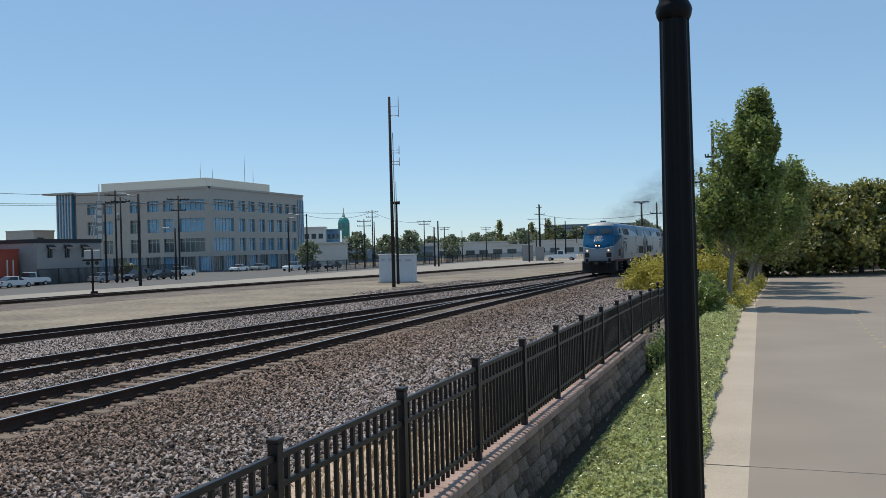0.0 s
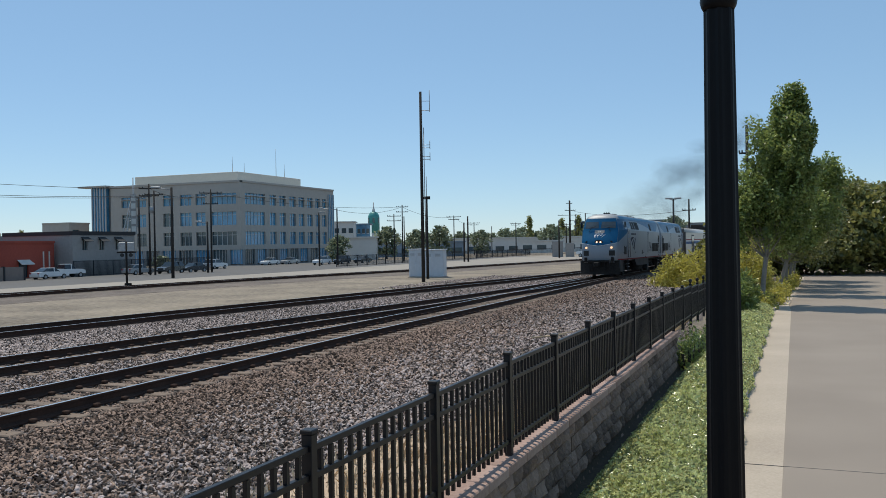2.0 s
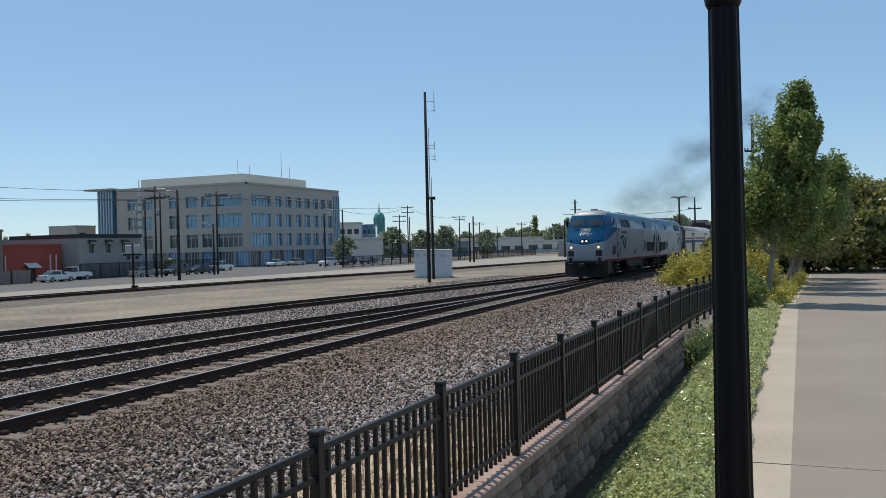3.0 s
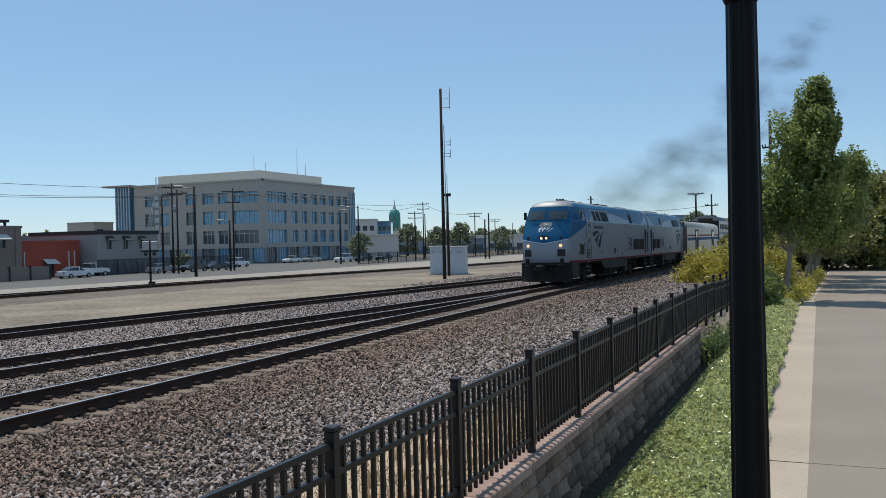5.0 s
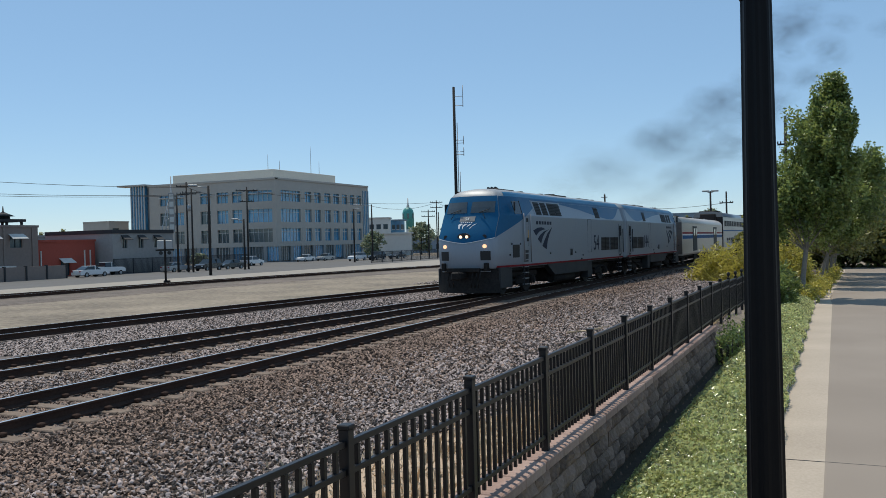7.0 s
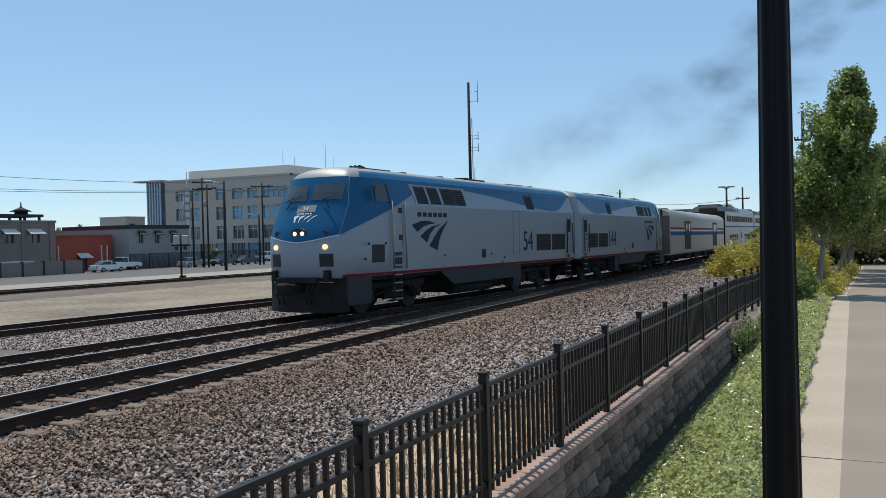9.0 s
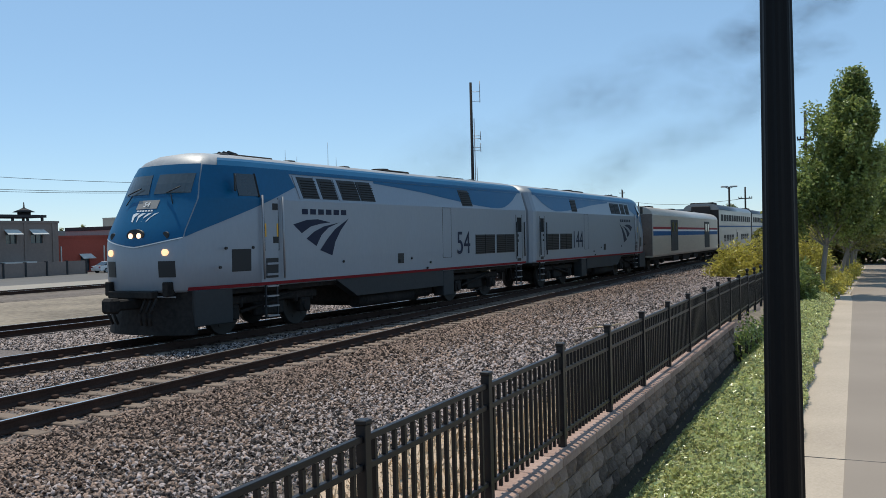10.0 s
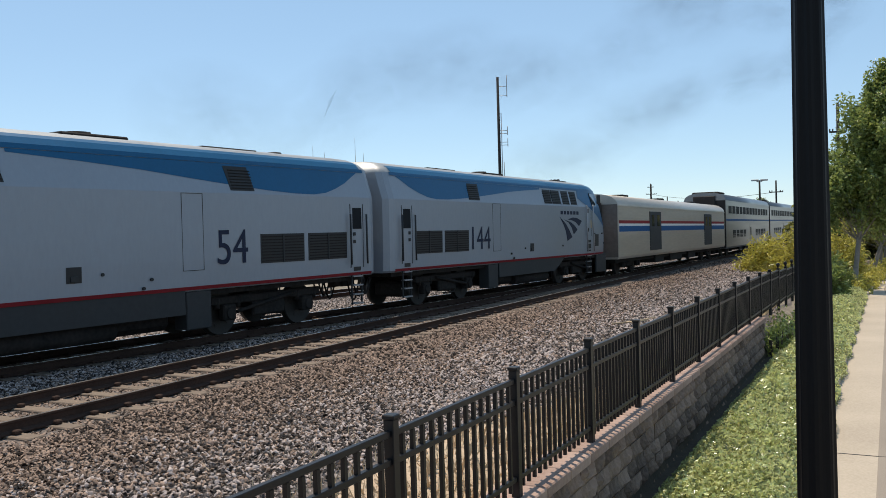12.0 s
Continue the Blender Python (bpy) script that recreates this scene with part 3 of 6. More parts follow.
def swoosh(s, y0, k=1.0):
    """Three curved sweeping bands, as flat shapes on the side."""
    bm = bmesh.new()
    sets = (((0.0, 2.60), (0.55, 2.72), (1.0, 2.74), (1.55, 2.66), (1.1, 2.62), (0.70, 2.55), (0.33, 2.38)),
            ((0.52, 2.24), (0.85, 2.42), (1.25, 2.55), (1.95, 2.66), (1.45, 2.52), (1.15, 2.33), (0.92, 2.04)),
            ((1.08, 1.93), (1.40, 2.22), (1.75, 2.48), (2.38, 2.77), (2.0, 2.45), (1.75, 2.15), (1.60, 1.78)))
    for poly in sets:
        f = bm.faces.new([bm.verts.new(side_at(y0 + y * k, z, s, 0.006)) for y, z in poly])
    r = bmesh.ops.extrude_face_region(bm, geom=list(bm.faces))
    bmesh.ops.translate(bm, vec=(-s * 0.02, 0, 0), verts=[v for v in r["geom"] if isinstance(v, bmesh.types.BMVert)])
    return bm


def wheelset(parent, y, wheels, r=0.508, half=0.755):
    bm = bmesh.new()
    tube(bm, (-half, 0, 0), (half, 0, 0), 0.085, n=10)
    for s in (-1, 1):
        tube(bm, (s * (half - 0.075), 0, 0), (s * (half + 0.06), 0, 0), r, n=28)
        tube(bm, (s * (half - 0.09), 0, 0), (s * (half - 0.06), 0, 0), r + 0.025, n=28)
        for a in range(5):
            c, d = math.cos(a * 1.2566) * r * 0.6, math.sin(a * 1.2566) * r * 0.6
            tube(bm, (s * (half + 0.055), c, d), (s * (half + 0.075), c, d), 0.06, n=8)
    w = part("wheelset", bm, M["steel"], parent)
    w.location = (0, y, r)
    wheels.append((w, y, r))
    return w


def bogie(parent, y, base, wheels, r=0.508):
    """A two-axle truck: side frames, springs, boxes and brake gear, with its wheelsets."""
    for s in (-1, 1):
        bm = bmesh.new()
        box(bm, s * 1.02 - 0.08, s * 1.02 + 0.08, y - base / 2 - 0.55, y + base / 2 + 0.55, 0.70, 0.90, bevel=0.03)
        box(bm, s * 1.02 - 0.07, s * 1.02 + 0.07, y - 0.55, y + 0.55, 0.36, 0.72, bevel=0.04)
        for a in (-1, 1):
            box(bm, s * 1.05 - 0.10, s * 1.05 + 0.10, y + a * base / 2 - 0.2, y + a * base / 2 + 0.2, 0.34, 0.70, bevel=0.03)
            tube(bm, (s * 1.08, y + a * base / 2, 0.5), (s * 1.2, y + a * base / 2, 0.5), 0.13, n=12)
            for d in (-0.32, 0.32):
                tube(bm, (s * 1.04, y + a * base / 2 + d, 0.62), (s * 1.04, y + a * base / 2 + d, 0.86), 0.075, n=10)
        tube(bm, (s * 1.14, y - base * 0.42, 0.52), (s * 1.14, y + base * 0.3, 0.82), 0.045, n=8)
        tube(bm, (s * 1.12, y - 0.35, 0.3), (s * 1.12, y + 0.35, 0.3), 0.03, n=6)
        part("truck_frame", bm, M["under"], parent)
    bm = cube(-0.95, 0.95, y - 0.5, y + 0.5, 0.55, 1.08, bevel=0.03)
    for a in (-1, 1):
        box(bm, -0.6, 0.6, y + a * base / 2 - 0.4, y + a * base / 2 + 0.4, 0.26, 0.74, bevel=0.08)
    part("bolster", bm, M["under"], parent)
    for a in (-1, 1):
        wheelset(parent, y + a * base / 2, wheels, r)


def build_locomotive(number, label):
    wheels = []
    loco = thing("locomotive", label, "locomotive", "passenger train")
    # skin: horizontal sections lofted upwards
    bm = bmesh.new()
    rings = []
    N = 16
    for z, w, yf in LEVELS:
        fw, yc = face_w(z), corner(z)
        back = [yc + (TAPER - yc) * i / 7 for i in range(1, 8)]
        pts = [side_at(y, z, -1) for y in reversed(back)] + [nose_at(-fw + 2 * fw * i / N, z) for i in range(N + 1)] + [side_at(y, z, 1) for y in back]
        rear = LEN - (0.0 if z < 3.98 else (z - 3.97) * 0.9)
        pts += [Vector((w, rear - 0.28, z)), Vector((w - 0.06, rear - 0.10, z)), Vector((w - 0.22, rear, z)),
                Vector((-w + 0.22, rear, z)), Vector((-w + 0.06, rear - 0.10, z)), Vector((-w, rear - 0.28, z))]
        rings.append([bm.verts.new(p) for p in pts])
    for k, (a, b) in enumerate(zip(rings, rings[1:])):
        n = len(a)
        for i in range(n):
            f = bm.faces.new((a[i], a[(i + 1) % n], b[(i + 1) % n], b[i]))
            f.material_index = 1 if k >= 7 else 0
            f.smooth = i < N + 14 or k >= 7
    bm.faces.new(rings[-1]).material_index = 1
    bm.faces.new(rings[0][::-1])
    part("body", bm, [M["silver"], M["roof"]], loco, "silver grey body with dusty roof")
    # blue face of the nose with its dipped lower edge
    bm = bmesh.new()
    rows = []
    for j in range(11):
        row = []
        for i in range(17):
            u = -1 + i / 8
            zl = 2.13 + 0.20 * abs(u) ** 1.3
            z = zl + (4.0 - zl) * j / 10
            row.append(nose_at(u * face_w(z) * 0.998, z, 0.024))
        rows.append(row)
    grid_face(bm, rows)
    part("nose_panel", bm, M["blue"], loco, "blue painted nose", smooth=True)
    bm = bmesh.new()
    rows = [[nose_at(-1.215 + 2.43 * i / 20, 2.10 + 0.20 * abs(-1 + i / 10) ** 1.3 + dz, 0.022) for i in range(21)] for dz in (0, 0.025)]
    grid_face(bm, rows)
    part("pinstripe", bm, M["white"], loco)
    for s in (-1, 1):
        # blue wedge behind the cab corner
        bm = bmesh.new()
        rows = []
        for z in (2.33, 2.45, 2.6, 2.72, 2.85, 2.95, 3.05, 3.12, 3.19, 3.21, 3.3, 3.4, 3.46, 3.52, 3.55, 3.62, 3.75, 3.89):
            y1 = 1.12 + (z - 2.33) / (3.55 - 2.33) * 3.62 if z < 3.53 else 4.72 - (z - 3.55) * 0.4
            y0 = corner(z)
            rows.append([side_at(y0 + (max(y1, y0 + 0.03) - y0) * i / 24, z, s, 0.014) for i in range(25)])
        grid_face(bm, rows)
        part("blue_wedge", bm, M["blue"], loco)
        bm = bmesh.new()
        grid_face(bm, [[side_at(corner(z) + (LEN - 0.35 - corner(z)) * i / 80, z, s, 0.015) for i in range(81)] for z in (3.88, 3.93, 3.975)])
        grid_face(bm, [[side_at(corner(z) + 0.35 + (LEN - 0.8 - corner(z)) * i / 80, z, s, 0.015) for i in range(81)] for z in (3.976, 4.04, 4.105, 4.175)])
        part("roof_stripe", bm, M["blue"], loco)
        bm = bmesh.new()
        cols = ((8.4, 3.74), (9.8, 3.66), (11.2, 3.56), (12.6, 3.42), (13.8, 3.31), (14.8, 3.23), (15.7, 3.18), (16.4, 3.17), (16.9, 3.22), (17.35, 3.34), (17.8, 3.50), (18.2, 3.70), (18.4, 3.79))
        grid_face(bm, [[side_at(y, z0 + 0.07 + (3.875 - z0 - 0.07) * k, s, 0.006) for k in (0, 0.5, 1)] for y, z0 in cols])
        part("blue_wave", bm, M["blue"], loco)
        # red line along the sill
        for y0, y1 in ((1.2, 1.6), (1.6, 2.1), (2.1, 2.7), (2.7, 3.3), (3.3, LEN - 0.29)):
            part("red_line", slab(y0, y1, 1.13, 1.205, s, 0.022), M["sillred"], loco)
        # grilles high on the side
        for y0, y1, lv in ((4.95, 5.62, 1), (5.78, 6.45, 1), (6.66, 7.50, 0), (7.56, 8.26, 0), (13.58, 14.32, 1)):
            g = part("side_grille", slab(y0, y1, 3.27, 3.82, s, 0.012, -0.10), M["grille"], loco)
            for k in range(7):
                z = 3.31 + k * 0.068
                part("slat", slab(y0 + 0.03, y1 - 0.03, z, z + 0.018, s, 0.026, -0.003), M["under"], g)
        for y0, y1 in ((4.80, 4.93), (5.64, 5.76), (6.50, 6.64)):
            part("grille_post", slab(y0, y1, 3.25, 3.84, s, 0.016, -0.10), M["silver"], loco)
        # low intake grilles by the rear door
        for y0, y1 in ((14.45, 15.98), (16.14, 17.68)):
            g = part("low_grille", slab(y0, y1, 1.60, 2.28, s, 0.012), M["grille"], loco)
            for k in range(9):
                part("slat", slab(y0 + 0.04, y1 - 0.04, 1.64 + k * 0.07, 1.665 + k * 0.07, s, 0.022), M["under"], g)
            part("grille_bar", slab((y0 + y1) / 2 - 0.02, (y0 + y1) / 2 + 0.02, 1.6, 2.28, s, 0.03), M["skirt"], g)
        # cab side window with mirror
        win = part("cab_window", slab(2.62, 3.22, 3.26, 3.79, s, 0.030, 0.02), M["glass"], loco)
        part("window_frame", slab(3.22, 3.27, 3.24, 3.81, s, 0.036, 0.02), M["under"], win)
        bm = bmesh.new()
        box(bm, -0.02, 0.02, -0.10, 0.10, -0.2, 0.2, bevel=0.02, m=Matrix.Translation((s * 1.52, 2.45, 3.56)) @ pose(0, 0, 0, 0, 0, s * 35))
        part("mirror", bm, M["skirt"], loco)
        # cab door, its opening, handrails and ladder
        door = part("cab_door", slab(3.42, 3.92, 1.98, 3.22, s, 0.008), M["silver"], loco)
        for z0 in (2.95, 2.14):
            part("door_latch", slab(3.72, 3.9, z0, z0 + 0.16, s, 0.016), M["grille"], door)
        part("door_seam", slab(3.40, 3.425, 1.96, 3.24, s, 0.011), M["skirt"], door)
        part("door_seam", slab(3.915, 3.94, 1.96, 3.24, s, 0.011), M["skirt"], door)
        part("decal", slab(3.425, 3.47, 2.3, 2.62, s, 0.012), M["yellow"], door)
        part("decal", slab(3.86, 3.905, 2.3, 2.62, s, 0.012), M["yellow"], door)
        step = part("step_recess", slab(3.46, 3.90, 1.30, 1.78, s, 0.009), M["skirt"], loco)
        for z in (1.36, 1.62):
            part("tread", slab(3.46, 3.90, z, z + 0.05, s, 0.045), M["silver"], step)
        for y, z0, z1 in ((3.30, 1.28, 3.30), (4.04, 1.28, 3.28), (17.78, 1.42, 2.75), (18.48, 1.42, 2.75)):
            part("handrail", bar((s * 1.60, y, z0), (s * (1.60 if z1 < 3.1 else 1.585), y, z1), 0.026, n=8), M["chrome"] if y < 10 else M["skirt"], loco)
        for y in (3.68, 18.13):
            lm = M["skirt"]
            ladder = part("ladder_side", cube(s * 1.47 - 0.02, s * 1.47 + 0.02, y - 0.225, y - 0.195, 0.34, 1.14), lm, loco)
            part("ladder_side", cube(s * 1.47 - 0.02, s * 1.47 + 0.02, y + 0.195, y + 0.225, 0.34, 1.14), lm, loco)
            for k in range(4):
                z = 0.36 + k * 0.24
                part("rung", cube(s * 1.47 - 0.07, s * 1.47 + 0.07, y - 0.2, y + 0.2, z, z + 0.035), M["chrome"], ladder)
        rd = part("rear_door", slab(17.88, 18.38, 1.35, 2.98, s, 0.008), M["silver"], loco)
        part("pane", slab(17.95, 18.33, 2.36, 2.92, s, 0.014), M["carglass"], rd)
        for y0, y1 in ((17.845, 17.865), (18.40, 18.42)):
            part("door_seam", slab(y0, y1, 1.33, 3.02, s, 0.010), M["skirt"], rd)
        for z in (2.18, 1.98):
            part("door_latch", slab(17.97, 18.06, z, z + 0.09, s, 0.02), M["grille"], rd)
        part("step_notch", slab(17.98, 18.28, 1.24, 1.35, s, 0.012), M["grille"], rd)
        # access panels and small fittings
        part("vent", slab(2.36, 2.94, 1.50, 2.02, s, 0.010), M["grille"], loco)
        part("hatch_seam", slab(12.12, 12.132, 1.55, 3.17, s, 0.008), M["skirt"], loco)
        part("hatch_seam", slab(12.70, 12.712, 1.55, 3.17, s, 0.008), M["skirt"], loco)
        part("hatch_seam", slab(12.12, 12.712, 3.17, 3.182, s, 0.008), M["skirt"], loco)
        part("hatch_seam", slab(12.12, 12.712, 1.538, 1.55, s, 0.008), M["skirt"], loco)
        fill = part("fuel_filler", slab(9.38, 9.70, 1.45, 1.75, s, 0.010), M["grille"], loco)
        part("filler_cap", slab(9.46, 9.62, 1.48, 1.58, s, 0.03), M["skirt"], fill)
        for y, z in ((2.1, 2.05), (3.0, 2.05), (1.9, 1.62), (10.15, 1.58), (11.3, 1.42), (6.6, 1.6), (11.1, 1.25)):
            part("fitting", bar((s * 1.5, y, z), (s * 1.545, y, z), 0.035, n=10), M["grille"], loco)
        # brand mark as plain bands, its word as a plain bar
        part("sweep_mark", swoosh(s, 4.5 if s > 0 else 4.5), M["navy"], loco, "navy sweeping bands")
        for k in range(6):
            part("mark_bar", slab(4.86 + k * 0.335, 4.86 + k * 0.335 + 0.235, 2.86, 3.00, s, 0.006), M["navy"], loco)
        lettering("number", number, 1.09, M["navy"], loco,
                  Matrix.Translation((s * 1.534, 13.55 if len(number) < 3 else 13.66, 1.97)) @ pose(0, 0, 0, 90, 0, 90 * s), 0.93)
        # skirt between the trucks
        bm = bmesh.new()
        poly = ((6.3, 1.13), (7.3, 0.62), (12.2, 0.62), (12.2, 1.13))
        a = [bm.verts.new((s * 1.47, y, z)) for y, z in poly]
        b = [bm.verts.new((s * 1.2, y, z)) for y, z in poly]
        bm.faces.new(a), bm.faces.new(b[::-1])
        for i in range(4):
            bm.faces.new((a[i], b[i], b[(i + 1) % 4], a[(i + 1) % 4]))
        part("skirt", bm, M["skirt"], loco)
        part("equipment_box", cube(s * 1.25 - 0.2, s * 1.25 + 0.2, 12.25, 12.95, 0.28, 1.1, bevel=0.02), M["skirt"], loco)
        part("front_skirt", cube(s * 1.32 - 0.05, s * 1.32 + 0.05, 1.25, 2.45, 0.32, 1.13, bevel=0.02), M["skirt"], loco)
        part("air_tank", bar((s * 1.12, 7.6, 0.45), (s * 1.12, 10.6, 0.45), 0.2, n=16), M["under"], loco)
        # nose fittings
        part("ditch_light", bar(nose_at(s * 0.86, 1.99, -0.04), nose_at(s * 0.86, 1.99, 0.05), 0.074, n=16), M["amber"], loco, "lit amber ditch light")
        part("marker_port", bar(nose_at(s * 0.84, 2.36, -0.06), nose_at(s * 0.84, 2.36, 0.03), 0.09, n=14), M["grille"], loco)
        part("nose_vent", nose_panel(s * 0.88 - 0.19, s * 0.88 + 0.19, 1.44, 1.80, 0.012), M["grille"], loco)
        part("buffer_bracket", cube(s * 0.92 - 0.08, s * 0.92 + 0.08, 0.80, 1.1, 1.02, 1.34, bevel=0.02), M["under"], loco)
        lamp = part("headlight", bar(nose_at(s * 0.13, 2.37, -0.04), nose_at(s * 0.13, 2.37, 0.06), 0.058, n=16), M["lamp"], loco, "lit twin headlight")
        ws = part("windshield", nose_panel(0.08 if s > 0 else -1.05, 1.05 if s > 0 else -0.08, 3.32, 3.77, 0.036, top=0.93), M["screen"], loco)
        bm = bmesh.new()
        p, q = nose_at(s * 0.75, 3.08, 0.07), nose_at(s * 0.62, 3.30, 0.07)
        tube(bm, p, q, 0.012, n=6)
        tube(bm, q + Vector((-0.15, 0, 0.03)), q + Vector((0.3, 0, 0.16)), 0.014, n=6)
        part("wiper", bm, M["grille"], ws)
        part("side_handrail", bar(nose_at(s * 1.05, 1.0, 0.15) , nose_at(s * 0.62, 1.02, 0.2), 0.018, n=6), M["chrome"], loco)
    bm = bmesh.new()
    tube(bm, nose_at(0, 2.37, -0.05), nose_at(0, 2.37, 0.035), 0.15, n=20)
    bmesh.ops.scale(bm, vec=(1.85, 1, 1), verts=bm.verts[:])
    part("lamp_housing", bm, M["grille"], loco)
    part("number_board", nose_panel(-0.33, 0.33, 2.98, 3.18, 0.036), M["facade_dark"], loco)
    lettering("board_number", number, 0.19, M["white"], loco, Matrix.Translation(nose_at(0, 3.08, 0.055)) @ pose(0, 0, 0, 56, 0, 0))
    bm = bmesh.new()
    for k in range(4):
        x = -0.36 + k * 0.2
        f = bm.faces.new([bm.verts.new(nose_at(a, b, 0.034)) for a, b in ((x, 2.86 - 0.03 * k), (x + 0.09, 2.895 - 0.01 * k), (x + 0.22, 2.89), (x + 0.10 - k * 0.05, 2.80 - 0.02 * k), (x + 0.10 - k * 0.06, 2.68), (x + 0.05 - k * 0.03, 2.70))])
    for k in range(6):
        x = -0.27 + k * 0.09
        bm.faces.new([bm.verts.new(nose_at(x + a, b, 0.034)) for a, b in ((0, 2.92), (0.065, 2.92), (0.065, 2.955), (0, 2.955))])
    part("nose_mark", bm, M["white"], loco, "white sweeping mark")
    # pilot, plough and coupler
    bm = bmesh.new()
    sec = ((1.12, 0.14), (0.70, 0.10), (0.16, 0.0))
    rows = []
    for z, y in sec:
        rows.append([Vector((-1.34 + 2.68 * i / 10, 0.74 + y + 0.45 * (abs(i - 5) / 5) ** 2.4, z)) for i in range(11)])
    grid_face(bm, rows)
    grid_face(bm, [[p + Vector((0, 0.14, 0)) for p in r] for r in rows])
    bmesh.ops.bridge_loops(bm, edges=[e for e in bm.edges if e.is_boundary])
    part("pilot", bm, M["under"], loco, "black steel pilot plough")
    bm = cube(-0.14, 0.14, 0.2, 1.05, 0.74, 0.98, bevel=0.04)
    box(bm, -0.22, 0.16, 0.03, 0.3, 0.68, 1.02, bevel=0.06)
    part("coupler", bm, M["under"], loco)
    for x in (-0.6, -0.42, 0.42, 0.6, 0.75):
        bm = bmesh.new()
        tube(bm, (x, 0.73, 0.98), (x, 0.55, 0.66), 0.03, n=8)
        tube(bm, (x, 0.55, 0.66), (x * 0.9, 0.63, 0.4), 0.03, n=8)
        part("hose", bm, M["under"], loco)
    part("buffer_beam", cube(-0.7, 0.7, 0.63, 0.85, 0.98, 1.14, bevel=0.02), M["under"], loco)
    part("rear_coupler", cube(-0.14, 0.14, LEN - 0.2, LEN + 0.4, 0.74, 0.98, bevel=0.04), M["under"], loco)
    for x, dip in ((0.55, 0.42), (0.75, 0.52), (0.95, 0.60)):
        bm = bmesh.new()
        pts = [Vector((x, LEN - 0.15 + 0.55 * k / 8, 1.0 - (1 - dip) * 4 * (k / 8) * (1 - k / 8) - 0.05)) for k in range(9)]
        for p, q in zip(pts, pts[1:]):
            tube(bm, p, q, 0.025, n=6)
        part("jumper_cable", bm, M["under"], loco)
    part("underframe", cube(-1.3, 1.3, 1.5, LEN - 0.35, 0.98, 1.105), M["under"], loco)
    part("fuel_tank", cube(-1.15, 1.15, 7.6, 12.1, 0.30, 1.0, bevel=0.12), M["under"], loco)
    part("gangway_plate", cube(-0.5, 0.5, LEN - 0.02, LEN + 0.1, 1.15, 3.3, bevel=0.03), M["skirt"], loco)
    part("end_window", cube(0.85, 1.2, LEN - 0.06, LEN + 0.012, 2.5, 2.85), M["glass"], loco)
    # roof fittings
    for y0, y1, w, h in ((3.6, 5.0, 0.5, 0.07), (10.0, 11.6, 0.62, 0.07), (13.6, 15.4, 0.62, 0.04)):
        f = part("roof_hatch", cube(-w, w, y0, y1, 4.18, 4.30 + h, bevel=0.03), M["under"], loco)
    for y in (2.95, 5.5, 8.0, 16.0):
        part("roof_fitting", cube(0.25, 0.62, y, y + 0.3, 4.2, 4.35, bevel=0.03), M["skirt"], loco)
    part("exhaust_stack", bar((0.0, 10.8, 4.3), (0.0, 10.8, 4.45), 0.28, n=16), M["under"], loco)
    bm = bmesh.new()
    for x in (-0.16, 0, 0.16):
        tube(bm, (x, 4.0, 4.40), (x, 3.7, 4.42), 0.04, 0.07, n=10)
    part("horn", bm, M["skirt"], loco)
    bogie(loco, 4.05, 2.70, wheels)
    bogie(loco, 15.15, 2.70, wheels)
    return loco, wheels


def car_shell(length, half, z0, z1, roof, n=9):
    """The closed shell of a coach: straight sides, rounded roof."""
    prof = [(half - 0.06, z0), (half, z0 + 0.12), (half, z1 - roof)]
    prof += [(half * math.cos(a) ** 0.62, z1 - roof + roof * math.sin(a)) for a in [math.pi / 2 * k / n for k in range(1, n)]]
    prof = prof + [(-x, z) for x, z in reversed(prof)]
    bm = bmesh.new()
    rows = [[bm.verts.new((x, y, z)) for x, z in prof] for y in (0, length)]
    m = len(prof)
    for i in range(m):
        f = bm.faces.new((rows[0][i], rows[1][i], rows[1][(i + 1) % m], rows[0][(i + 1) % m]))
        f.smooth = 2 <= i < m - 3
    bm.faces.new(rows[0])
    bm.faces.new(rows[1][::-1])
    return bm


def car_underside(car, length, wheels):
    part("underframe", cube(-1.25, 1.25, 0.3, length - 0.3, 0.62, 0.95), M["under"], car)
    for y0, y1 in ((7.2, 9.0), (10.5, 13.4), (15.0, 17.0)):
        part("equipment_box", cube(-1.35, 1.35, y0, y1, 0.38, 0.8, bevel=0.03), M["under"], car)
    for y in (3.3, length - 3.3):
        bogie(car, y, 2.59, wheels, 0.457)


